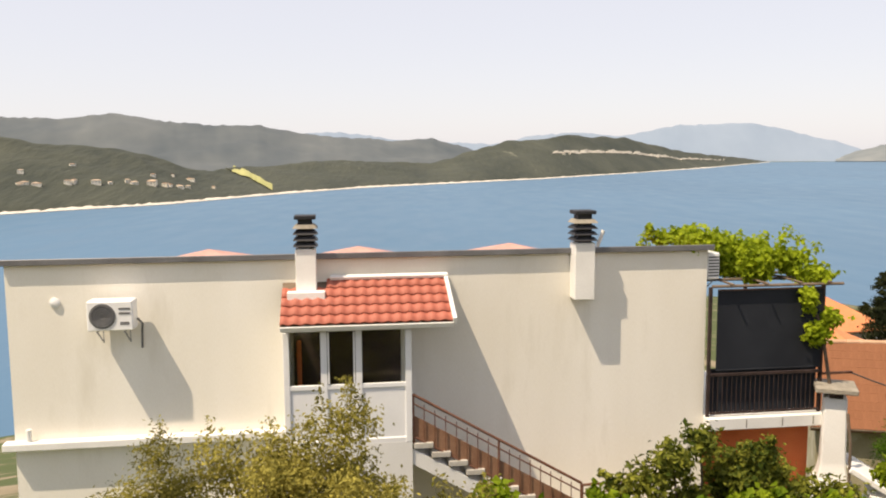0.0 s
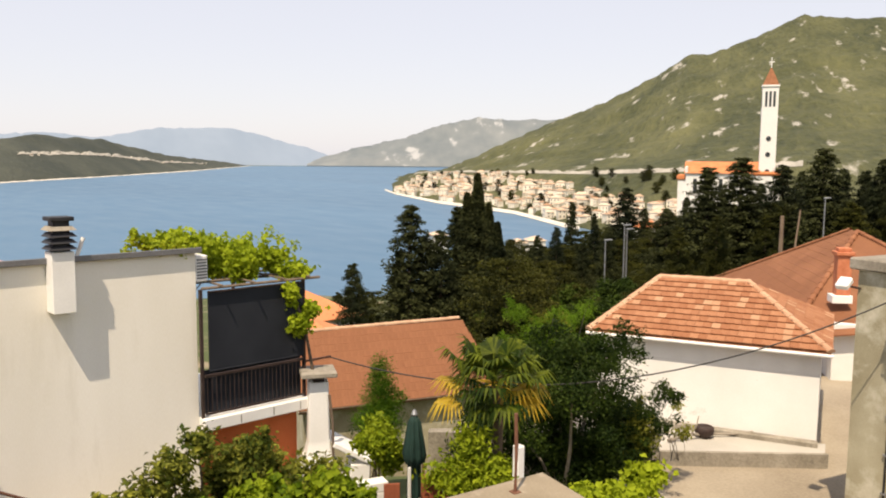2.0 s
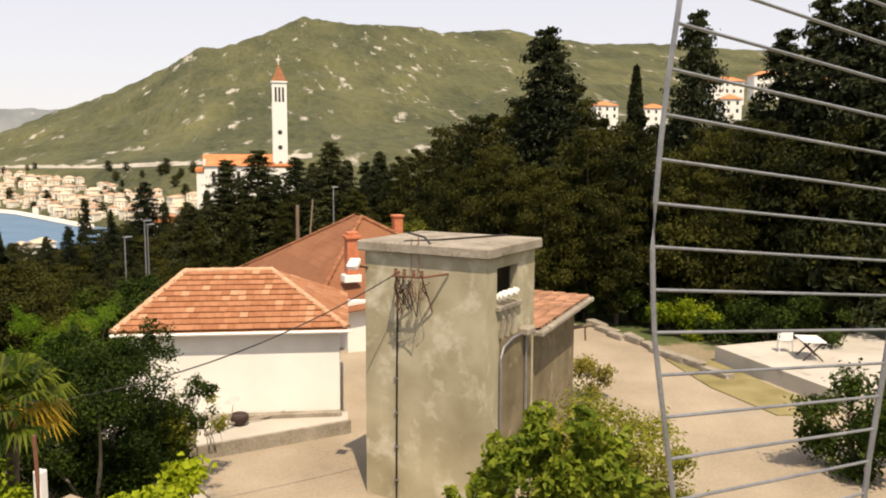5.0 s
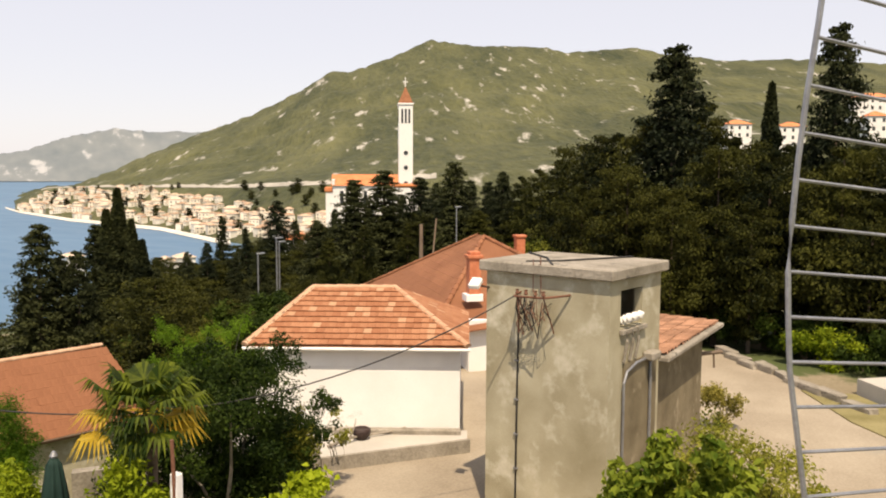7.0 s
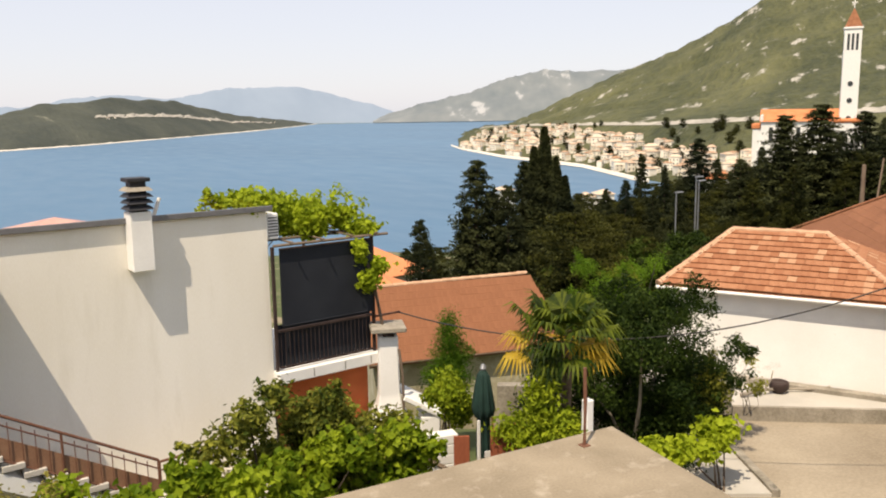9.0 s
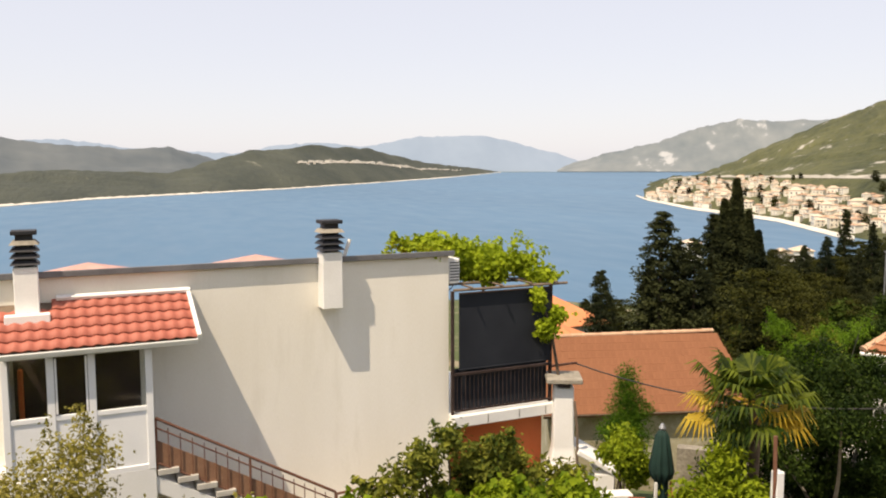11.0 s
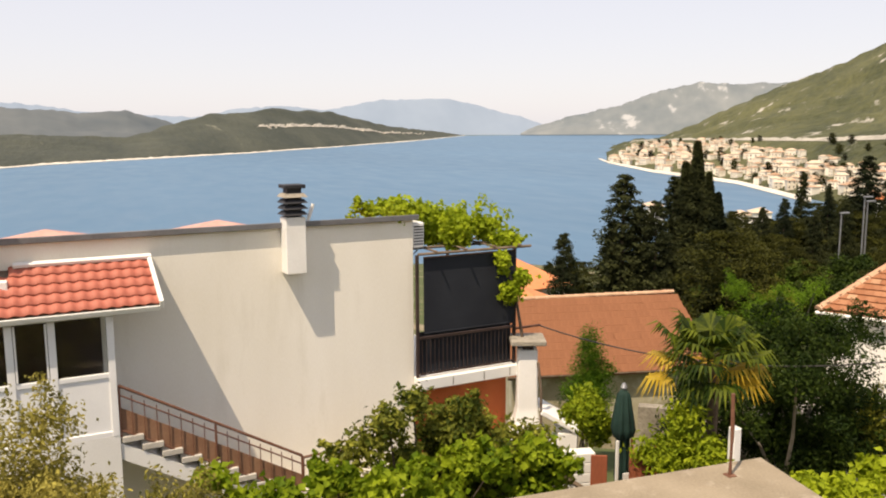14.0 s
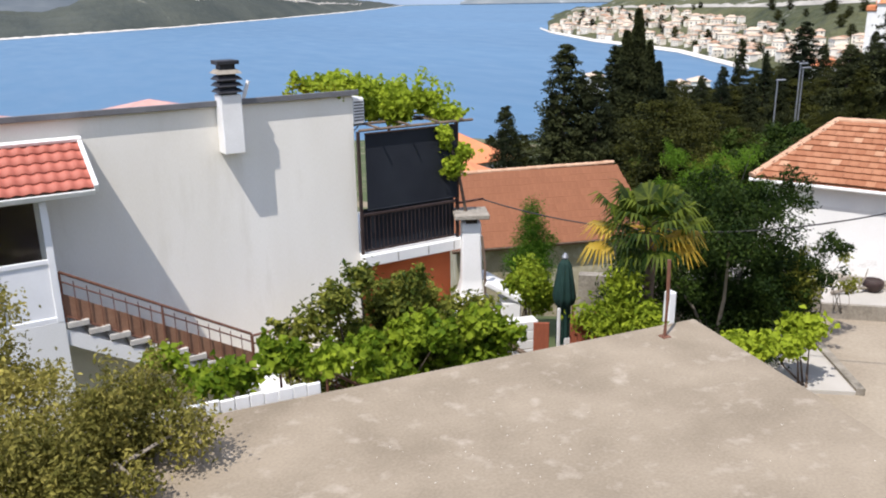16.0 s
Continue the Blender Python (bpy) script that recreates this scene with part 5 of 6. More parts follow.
table = thing("table", pose(32.6, -0.75, 32.6, 0, 0, 15), "small garden table with pale top and dark crossed legs", "table")
part("tabletop", box(-0.6, 0.6, -0.4, 0.4, 0.70, 0.74, 0.01), WHITE_TRIM, table)
for x in (-0.45, 0.45):
    part("leg", tube([(x, -0.35, 0), (x, 0.35, 0.70)], 0.03, 6), DARK_STEEL, table)
    part("leg", tube([(x, 0.35, 0), (x, -0.35, 0.70)], 0.03, 6), DARK_STEEL, table)
GRASS = material("dry_grass", (0.15, 0.13, 0.05), (0.30, 0.26, 0.13), 0.8, 0.95, 25, 0.5, 0.03)
tagged(link("grass", prism([(32.6, 4.4), (29.2, 2.4), (26.8, 0.2), (27.6, -1.6), (33.0, 2.6)], 31.9, 32.06), GRASS), "patch of dry yellow grass beside the drive", "grass", "", "structure")

# tall rusty frame with rungs close to the eye
trel = thing("trellis_frame", Matrix.Translation((0, 0, 0)), "tall galvanised steel frame with bare rungs", "trellis")


def near(az, el, r):
    q = polar(az, r)
    return (q.x, q.y, 40 + r * math.tan(radians(el)))


POLE = ((82.6, 11.5), (82.38, 9.2), (81.9, 5.0), (81.55, 0.76), (81.35, -3.0), (81.25, -6.25), (81.4, -9.6), (81.6, -12.5), (82.3, -17.0), (83.2, -22.4), (84.0, -30.0), (84.3, -44.6))
part("upright", tube([near(a, e, 5.0) for a, e in POLE], 0.016, 8), GALVANISED, trel)
flipped = [(b, a) for a, b in POLE][::-1]
ends = []
for i in range(15):
    z = 1.26 - 0.257 * i
    s = Vector(near(lerp(flipped, math.degrees(math.atan2(z, 5.0))), math.degrees(math.atan2(z, 5.0)), 5.0))
    e = polar(91.5, 6.17, 40 + z - 0.15)
    ends.append(s.lerp(e, 1.6))
    part("rung", tube([s, ends[-1]], 0.011, 6), GALVANISED, trel)
part("upright", tube([ends[0] + Vector((0, 0, 0.2)), *ends, Vector((ends[-1].x, ends[-1].y, 35.0))], 0.022, 8), GALVANISED, trel)

# sloping railing of the lower steps, just past the flat roof
lowrail = thing("stair_railing", Matrix.Identity(4), "rust-brown barred railing beside lower steps", "railing")
q0, q1 = polar(11.6, 11.6, 34.1), polar(18.6, 10.9, 33.55)
for up, rad in ((0.95, 0.024), (0.80, 0.014), (0.2, 0.016)):
    part("rail", tube([q0 + Vector((0, 0, up)), q1 + Vector((0, 0, up))], rad, 7), RUST_STEEL, lowrail)
for i in range(11):
    q = q0.lerp(q1, i / 10)
    part("post" if i % 5 == 0 else "bar", tube([q + Vector((0, 0, -1.6 if i % 5 == 0 else 0.2)), q + Vector((0, 0, 0.95))], 0.02 if i % 5 == 0 else 0.009, 6), RUST_STEEL, lowrail)
for i in range(6):
    q = q0.lerp(q1, i / 5)
    part("step", box(-0.2, 0.2, -0.1, 0.9, -0.12, 0.0, 0.01), WHITE_TRIM, lowrail, m=Matrix.Translation(q + Vector((0, 0.1, 0.05))))


# ---- plants ----
def leaf_cloud(points, normals, sizes, aspect, rng_, fold=0.25):
    """Many small folded leaves; returns a mesh."""
    n = len(points)
    t = rng_.normal(size=(n, 3))
    t -= normals * (t * normals).sum(1)[:, None]
    t /= np.linalg.norm(t, axis=1)[:, None] + 1e-9
    s = np.cross(normals, t)
    L, Wd = sizes[:, None], sizes[:, None] * aspect
    up = normals * sizes[:, None] * fold
    v = np.stack([points - t * L * 0.5, points + s * Wd * 0.5 + up * 0.5, points + t * L * 0.5 - up * 0.3, points - s * Wd * 0.5 + up * 0.5], 1).reshape(-1, 3)
    q = np.arange(n)[:, None] * 4
    f = np.concatenate([q + np.array([[0, 1, 2]]), q + np.array([[0, 2, 3]])], 1).reshape(-1, 3)
    return v, f


def mesh_object(name, v, f, mat, parent):
    me = bpy.data.meshes.new(name)
    me.from_pydata(v.tolist(), [], f.tolist())
    me.materials.append(mat)
    ob = new(name, me)
    ob.parent = parent
    ob["kind"] = "stuff"
    return ob


def crown(name, blobs, count, size, aspect, mat, parent, seed, inner=0.45, outward=0.5):
    """Leaves over and inside a heap of uneven clumps."""
    g = np.random.RandomState(seed)
    b = np.array(blobs, float)
    w = (b[:, 3] * b[:, 4]) ** 1.0
    pick = g.choice(len(b), count, p=w / w.sum())
    d = g.normal(size=(count, 3))
    d /= np.linalg.norm(d, axis=1)[:, None]
    r = np.clip(np.abs(g.normal(0.78, 0.26, count)), 0.1, 1.55)
    r *= 1 + 0.18 * np.sin(d[:, 0] * 7 + pick) * np.cos(d[:, 2] * 6 + pick * 2)
    radii = np.stack([b[pick, 3], b[pick, 3], b[pick, 4]], 1)
    p = b[pick, :3] + d * r[:, None] * radii
    nrm = d * outward + g.normal(size=(count, 3)) * 0.6 + np.array([0, 0, 0.35])
    nrm /= np.linalg.norm(nrm, axis=1)[:, None]
    v, f = leaf_cloud(p, nrm, size * (0.6 + 0.8 * g.rand(count)), aspect, g)
    return mesh_object(name, v, f, mat, parent)


def clumps(rng_, n, cx, cy, z0, z1, rx, ry, size):
    """Clump centres inside an egg-shaped crown."""
    out = []
    for i in range(n):
        while True:
            x, y, z = rng_.uniform(-1, 1), rng_.uniform(-1, 1), rng_.uniform(-1, 1)
            if x * x + y * y + z * z < 1:
                break
        s = size * rng_.uniform(0.65, 1.25)
        out.append((cx + x * rx, cy + y * ry, (z0 + z1) / 2 + z * (z1 - z0) / 2, s, s * rng_.uniform(0.65, 0.95)))
    return out


def shrub(name, m, label, category, blobs, count, size, aspect, mat, seed, bark=BARK, stems=5, stem_r=0.04, base=(0, 0, 0), sprigs=0):
    o = thing(name, m, label, category)
    rng_ = random.Random(seed)
    bx = Vector(base)
    bm = bmesh.new()
    for i in range(stems):
        t = Vector(rng_.choice(blobs)[:3])
        mid = bx.lerp(t, 0.5) + Vector((rng_.uniform(-.2, .2), rng_.uniform(-.2, .2), rng_.uniform(0, .25)))
        s = bx + Vector((rng_.uniform(-.1, .1), rng_.uniform(-.1, .1), 0))
        tube([s, s.lerp(mid, 0.5), mid, t], stem_r, 6, bm, stem_r * 0.25)
    part("trunk", bm, bark, o, smooth=True)
    extra = []
    for i in range(sprigs):
        c = rng_.choice(blobs)
        a = rng_.uniform(0, 6.28)
        tilt = rng_.uniform(0.2, 1.3)
        for k in range(5):
            q = c[3] * (0.8 + 0.16 * k)
            extra.append((c[0] + math.cos(a) * math.sin(tilt) * q, c[1] + math.sin(a) * math.sin(tilt) * q, c[2] + math.cos(tilt) * q, 0.09, 0.09))
    crown("crown", blobs, count, size, aspect, mat, o, seed)
    if extra:
        crown("sprig", extra, len(extra) * 7, size, aspect, mat, o, seed + 1, 0.1)
    return o


rp = random.Random(21)
# silvery shrub tree in front of the porch, leaning over the flat roof
bl = clumps(rp, 30, 0.05, 0, 2.5, 4.25, 1.4, 0.7, 0.38)
bl += [(-1.1, 0.2, 3.9, 0.4, 0.4), (0.45, 0.1, 4.35, 0.45, 0.35), (0.85, 0.1, 4.45, 0.3, 0.3), (0.72, 0.1, 4.9, 0.13, 0.2), (1.2, -0.4, 3.3, 0.5, 0.4), (1.35, -0.7, 2.9, 0.5, 0.45), (0.9, -1.0, 2.7, 0.6, 0.5)]
shrub("shrub", pose(-2.0, 10.6, 32.0), "silvery grey-green flowering shrub beside the flat roof", "shrub", bl, 22000, 0.065, 0.5, SILVER_LEAF, 31, PALE_BARK, 9, 0.06, (0, 0, 0), 26)
bl = clumps(rp, 18, 0, 0, -0.3, 0.95, 1.05, 0.9, 0.36)
shrub("shrub", pose(-0.25, 8.6, 35.25), "silvery shrub spilling over the roof edge", "shrub", bl, 17000, 0.065, 0.5, SILVER_LEAF, 37, PALE_BARK, 7, 0.05, (0, 0, -0.3), 14)
bl = clumps(rp, 12, 0, 0, 2.4, 3.9, 0.6, 0.5, 0.34) + [(0.1, 0, 4.15, 0.3, 0.28)]
shrub("shrub", pose(*polar(-20.3, 11.0, 32.0)), "pale green olive shrub in front of the house", "shrub", bl, 9500, 0.062, 0.4, SILVER_LEAF, 33, PALE_BARK, 6, 0.05, (0, 0, 0), 12)
# dense shrubs by the house corner
bl = clumps(rp, 46, 0, 0, 0.0, 3.6, 1.85, 0.9, 0.34)
shrub("shrub", pose(*polar(18.6, 13.4, 32.0)), "dense mixed green shrub against the house corner", "shrub", bl, 19000, 0.115, 0.55, SHRUB_LEAF, 41, BARK, 8, 0.05, (0, 0, 0), 40)
bl = clumps(rp, 24, 0, 0, 0.1, 3.1, 1.35, 0.8, 0.34)
shrub("shrub", pose(*polar(24.0, 14.2, 32.0)), "dense green shrub below the balcony", "shrub", bl, 11000, 0.115, 0.55, SHRUB_LEAF, 43, BARK, 6, 0.05, (0, 0, 0), 26)
# grapevine over the wall
bl = [(-1.6 + 0.27 * i + rp.uniform(-.1, .1), rp.uniform(-.5, .5), rp.uniform(-0.1, 0.35), 0.28, 0.16) for i in range(13)]
bl += clumps(rp, 16, 3.3, 1.1, -1.2, -0.1, 1.5, 0.6, 0.32)
vine = shrub("grapevine", pose(2.1, 10.9, 34.85), "bright green grapevine trained along a frame", "vine", bl, 6200, 0.13, 0.95, VINE_LEAF, 47, BARK, 6, 0.025, (1.0, 0.3, -2.85), 12)
# vine on the pergola
bl = clumps(rp, 44, 14.15, 1.4, 2.5, 3.1, 1.15, 1.3, 0.24) + [(12.25, 0.9, 3.28, 0.16, 0.12), (12.0, 0.9, 3.40, 0.10, 0.16), (12.6, 0.9, 3.3, 0.24, 0.18), (12.9, 1.0, 3.32, 0.32, 0.2), (13.3, 0.8, 3.2, 0.35, 0.25), (14.9, 0.0, 2.0, 0.2, 0.25), (15.0, -0.25, 1.5, 0.26, 0.26),
       (15.3, -0.2, 1.75, 0.24, 0.18), (14.8, -0.25, 2.2, 0.15, 0.2), (15.1, 0.2, 2.6, 0.4, 0.2)]
pv = thing("grapevine", HOUSE, "bright green grapevine over the balcony pergola", "vine")
part("stem", tube([(15.42, -0.3, -3.0), (15.5, -0.32, -1.2), (15.3, -0.3, 0.4), (15.1, -0.25, 1.6), (14.9, 0.2, 2.5), (13.5, 1.0, 2.6)], 0.05, 7, None, 0.02), BARK, pv, smooth=True)
crown("crown", bl, 14000, 0.10, 0.95, VINE_LEAF, pv, 53)
sp = [(12.0 + rp.random() * 3.2, rp.uniform(0, 1.5), 3.08 + rp.random() * 0.28, 0.12, 0.16) for i in range(34)]
crown("sprig", sp, 700, 0.09, 0.9, VINE_LEAF, pv, 54, 0.1)
# bright citrus shrubs and the small conifer
bl = clumps(rp, 20, 0, 0, 0.3, 3.0, 0.70, 0.7, 0.34)
shrub("citrus_tree", pose(*polar(36.9, 14.5, 32.0)), "bright green citrus tree in the garden", "tree", bl, 7500, 0.12, 0.5, CITRUS_LEAF, 61, BARK, 5, 0.05)
bl = clumps(rp, 8, 0, 0, 1.5, 2.8, 0.36, 0.4, 0.26)
shrub("citrus_tree", pose(*polar(30.2, 16.2, 32.0)), "young bright green citrus tree by the gate", "tree", bl, 3800, 0.12, 0.5, CITRUS_LEAF, 63, BARK, 4, 0.04)
bl = [(0, 0, 1.7 + 0.2 * i, 0.62 - 0.045 * i, 0.3) for i in range(9)] + clumps(rp, 12, 0, 0, 1.2, 2.9, 0.6, 0.6, 0.3)
shrub("cypress_shrub", pose(*polar(30.3, 18.4, 32.0)), "soft bright green conical garden conifer", "conifer", bl, 16000, 0.06, 0.3, CONIFER_LEAF, 67, BARK, 3, 0.04)
# broad dark tree behind the palm
bl = clumps(rp, 40, 0, 0, 1.3, 4.1, 1.95, 1.5, 0.42) + clumps(rp, 20, 0.9, -0.4, 0.3, 2.8, 1.7, 1.2, 0.34)
rt = random.Random(72)
bl += clumps(rt, 30, -1.3, 1.2, 0.2, 3.1, 1.2, 1.1, 0.42) + clumps(rt, 18, 0.2, -0.5, 0.0, 1.5, 1.7, 1.0, 0.34) + clumps(rt, 34, 0.9, 0.1, 0.2, 2.6, 1.6, 1.3, 0.5)
bl += clumps(rt, 26, 1.8, -1.1, 0.9, 3.0, 1.0, 0.9, 0.2) + clumps(rt, 22, 0.6, -0.2, 3.0, 4.3, 1.5, 1.2, 0.24)
shrub("tree", pose(*polar(43.2, 18.6, 32.0)), "broad dark green evergreen tree with pale forked trunks", "tree", bl, 60000, 0.09, 0.45, DARK_LEAF, 71, PALE_BARK, 9, 0.07, (0, 0, 0), 70)
bl = clumps(rp, 12, 0, 0, 0.1, 1.9, 0.7, 0.6, 0.33)
shrub("shrub", pose(*polar(48.2, 19.4, 32.6)), "loose grey-green shrub on the terrace", "shrub", bl, 4200, 0.10, 0.4, SHRUB_LEAF, 73, PALE_BARK, 5, 0.03, (0, 0, 0), 14)
bl = clumps(rp, 5, 0, 0, 0.3, 1.6, 0.3, 0.3, 0.16)
shrub("sapling", pose(*polar(51.0, 20.6, 32.6)), "thin sparse sapling on the terrace", "sapling", bl, 420, 0.09, 0.4, SHRUB_LEAF, 74, PALE_BARK, 5, 0.015)
# little trained vine beside the pad
bl = [(-1.6 + 0.34 * i, rp.uniform(-.2, .2), 1.15 + rp.uniform(-.12, .15), 0.3, 0.2) for i in range(7)] + [(0.5, 0, 1.35, 0.35, 0.25), (0.2, 0.2, 1.3, 0.3, 0.2)]
shrub("grapevine", pose(*polar(48.4, 17.0, 32.1)), "small trained vine with bright leaves", "vine", bl, 1500, 0.15, 0.9, VINE_LEAF, 77, BARK, 4, 0.03, (0.4, 0, 0))
# fig beside the tower, with a softer shrub behind it
bl = clumps(rp, 18, -0.25, 0.75, 1.0, 2.9, 0.6, 0.75, 0.26) + clumps(rp, 34, 0.1, 0.0, 1.0, 4.1, 0.7, 0.9, 0.28) + clumps(rp, 24, 0.2, -0.95, 1.0, 3.9, 0.7, 0.8, 0.28)
shrub("fig_tree", pose(*polar(73.6, 13.0, 32.0)), "leafy green fig tree beside the tower", "tree", bl, 6800, 0.165, 0.62, FIG_LEAF, 81, PALE_BARK, 16, 0.05, (0, 0, 0), 60)
bl = clumps(rp, 60, 0, 0, 0.2, 3.5, 1.35, 1.6, 0.4)
shrub("shrub", pose(*polar(78.6, 14.6, 32.0)), "soft olive-green shrub at the drive edge", "shrub", bl, 28000, 0.085, 0.45, SHRUB_LEAF, 83, PALE_BARK, 8, 0.04, (0, 0, 0), 20)
bl = clumps(rp, 8, 0, 0, 0.2, 1.5, 0.6, 0.6, 0.3)
shrub("shrub", pose(*polar(77.5, 27.0, 32.0)), "small grey-green shrub on the drive", "shrub", bl, 2200, 0.11, 0.4, SILVER_LEAF, 85, PALE_BARK, 5, 0.03)
for az, r, h in ((83.9, 37, 1.8), (82.6, 38, 1.6)):
    bl = clumps(rp, 9, 0, 0, 0.2, h, 1.0, 1.0, 0.4)
    shrub("shrub", pose(*polar(az, r, 32.0)), "low bright green shrub at the edge of the drive", "shrub", bl, 2600, 0.15, 0.5, CITRUS_LEAF, int(az), BARK, 4, 0.03)

# undergrowth between the drive and the pines
ru = random.Random(91)
for az, r, h, w in ((75.5, 42.5, 1.6, 1.3), (78.2, 41.5, 2.0, 1.5), (80.8, 40.5, 1.7, 1.5), (83.2, 39.5, 2.1, 1.6), (86.0, 37.5, 1.6, 1.6), (88.6, 36.8, 1.9, 1.5), (91.2, 36.0, 2.2, 1.6)):
    bl = clumps(ru, 16, 0, 0, 0.1, h, w, w, 0.45)
    shrub("shrub", pose(*polar(az, r, 32.0)), "low dark green undergrowth before the pines", "shrub", bl, 3200, 0.16, 0.5, DARK_LEAF, int(az * 10), BARK, 4, 0.03)

# fan palm
palm = thing("palm", pose(*polar(38.6, 15.0, 32.0)), "fan palm with some yellowed lower fronds", "palm")
part("trunk", tube([(0.05, 0.1, 0), (0.08, 0.08, 1.5), (0.02, 0, 3.2), (0, 0, 4.0)], 0.085, 10, None, 0.10), BARK, palm, "fibrous brown trunk", smooth=True)
gp = random.Random(5)
for i in range(34):
    a = i * 2.399
    lift = 0.95 - 1.3 * (i / 33)
    yellow = i >= 20 and abs(math.cos(a - 2.46)) > 0.72
    way = Vector((math.cos(a) * math.cos(lift), math.sin(a) * math.cos(lift), math.sin(lift)))
    ln = gp.uniform(0.45, 0.85) * (0.75 if i < 7 else 1.0)
    hub = way * ln + Vector((0, 0, -0.05))
    side = way.cross(Vector((0, 0, 1))).normalized()
    up = side.cross(way)
    bm = bmesh.new()
    tube([(0, 0, 0), way * ln * 0.5 + Vector((0, 0, 0.04)), hub], 0.012, 5, bm)
    for k in range(19):
        t = radians(-100 + 200 * k / 18)
        d = (way * math.cos(t) + side * math.sin(t)).normalized()
        L = gp.uniform(0.5, 0.62) * (1.0 - 0.25 * abs(k - 9) / 9)
        s2 = d.cross(up).normalized() * 0.03
        m1 = hub + d * L * 0.6 + up * 0.05 * math.cos(t)
        tip = hub + d * L + Vector((0, 0, -0.12 - 0.18 * gp.random()))
        vs = [bm.verts.new(q) for q in (hub - s2 * 0.3, hub + s2 * 0.3, m1 + s2, tip, m1 - s2)]
        bm.faces.new((vs[0], vs[1], vs[2], vs[4])), bm.faces.new((vs[4], vs[2], vs[3]))
    part("frond", bm, DRY_PALM if yellow else PALM_LEAF, palm, m=pose(-0.1, 0, 3.85 + 0.15 * (1 - i / 33)))


# conifers
def slim_mesh(seed, slim, sprays, size, ragged):
    """Unit-height columnar cypress."""
    g = np.random.RandomState(seed)
    h = g.rand(sprays) ** 0.85 * 0.95 + 0.04
    a = g.rand(sprays) * 2 * math.pi
    lump = 1 + ragged * np.sin(a * 3 + h * 25 + seed) * np.sin(a * 2 - h * 14) + ragged * 0.5 * np.sin(h * 60 + a)
    R = slim * np.clip((1 - h) ** 0.78, 0, 1) * np.clip(h / 0.2, 0.5, 1) * lump
    q = R * (0.45 + 0.55 * g.rand(sprays) ** 0.5)
    p = np.stack([np.cos(a) * q, np.sin(a) * q, h], 1)
    nrm = np.stack([np.cos(a), np.sin(a), np.full(sprays, 0.3)], 1) + g.normal(size=(sprays, 3)) * 0.5
    nrm /= np.linalg.norm(nrm, axis=1)[:, None]
    return leaf_cloud(p, nrm, size * (0.6 + 0.8 * g.rand(sprays)), 0.45, g)


def bough_mesh(seed, slim, boughs, per, size, power, low, rise, dome=False):
    """Unit-height conifer of separate spreading boughs with gaps between them."""
    g = np.random.RandomState(seed)
    pts, nrms, sz = [], [], []
    puffs = 5
    for i in range(boughs):
        h = low + (0.985 - low) * (i + g.rand()) / boughs
        rel = (h - low) / (1 - low)
        L = slim * (1 - rel) ** power * min(1.0, 0.6 + rel * 4) * g.uniform(0.55, 1.2) + 0.012
        if dome:
            L = slim * math.sqrt(max(0.0, 1 - rel ** 2.4)) * min(1.0, 0.45 + rel * 1.6) * g.uniform(0.35, 1.15) + 0.02
        a = i * 2.4 + g.uniform(-0.5, 0.5)
        for k in range(puffs):
            t = 0.2 + 0.8 * (k + g.rand()) / puffs
            pr = (0.24 * L + 0.010) * g.uniform(0.7, 1.35)
            side = g.normal() * L * 0.22 * (1.2 - t)
            c = np.array([np.cos(a) * L * t - np.sin(a) * side, np.sin(a) * L * t + np.cos(a) * side, h + rise * L * t - 0.35 * L * t * t])
            n = max(8, per // puffs)
            d = g.normal(size=(n, 3)) + np.array([0, 0, 0.35])
            d /= np.linalg.norm(d, axis=1)[:, None]
            q = pr * np.clip(g.normal(0.85, 0.28, n), 0.1, 1.6)[:, None]
            pts.append(c + d * q * np.array([1.0, 1.0, 0.55]))
            nn = d * 0.8 + g.normal(size=(n, 3)) * 0.38 + np.array([0, 0, 0.35])
            nrms.append(nn / np.linalg.norm(nn, axis=1)[:, None])
            sz.append(size * (0.6 + 0.8 * g.rand(n)) * (1.1 - 0.5 * rel))
    return leaf_cloud(np.concatenate(pts), np.concatenate(nrms), np.concatenate(sz), 0.5, g)


models_c = [(*slim_mesh(1, 0.10, 11000, 0.024, 0.25), NEEDLES), (*bough_mesh(2, 0.20, 96, 150, 0.022, 0.8, 0.04, 0.35), NEEDLES), (*bough_mesh(3, 0.26, 84, 180, 0.024, 0.7, 0.05, 0.4), NEEDLES),
            (*bough_mesh(4, 0.30, 44, 360, 0.026, 0.55, 0.08, 0.5), PINE_NEEDLES), (*bough_mesh(5, 0.36, 36, 460, 0.028, 0.42, 0.10, 0.55, True), PINE_NEEDLES), (*bough_mesh(6, 0.16, 90, 110, 0.024, 0.8, 0.04, 0.25), NEEDLES)]
made = {}


def conifer(az, r, top_el, kind, wide=1.0, label="dark green conifer on the hillside"):
    p, h = tall(az, r, top_el)
    m = pose(*p, 0, 0, rp.uniform(0, 360)) @ Matrix.Diagonal((h * wide, h * wide, h, 1))
    if (kind, label) not in made:
        o = tagged(new("conifer"), label, "tree", "conifers on the slope")
        v, f, mat = models_c[kind]
        mesh_object("crown", v, f, mat, o)
        part("trunk", tube([(0, 0, 0), (0.004, 0, 0.5), (0, 0, 0.97)], 0.02, 7, None, 0.003), BARK, o)
        made[(kind, label)] = o
        o.matrix_basis = m
        return o
    o = made[(kind, label)]
    c = copy_thing(o, Matrix.Identity(4))
    c.matrix_basis = m
    return c


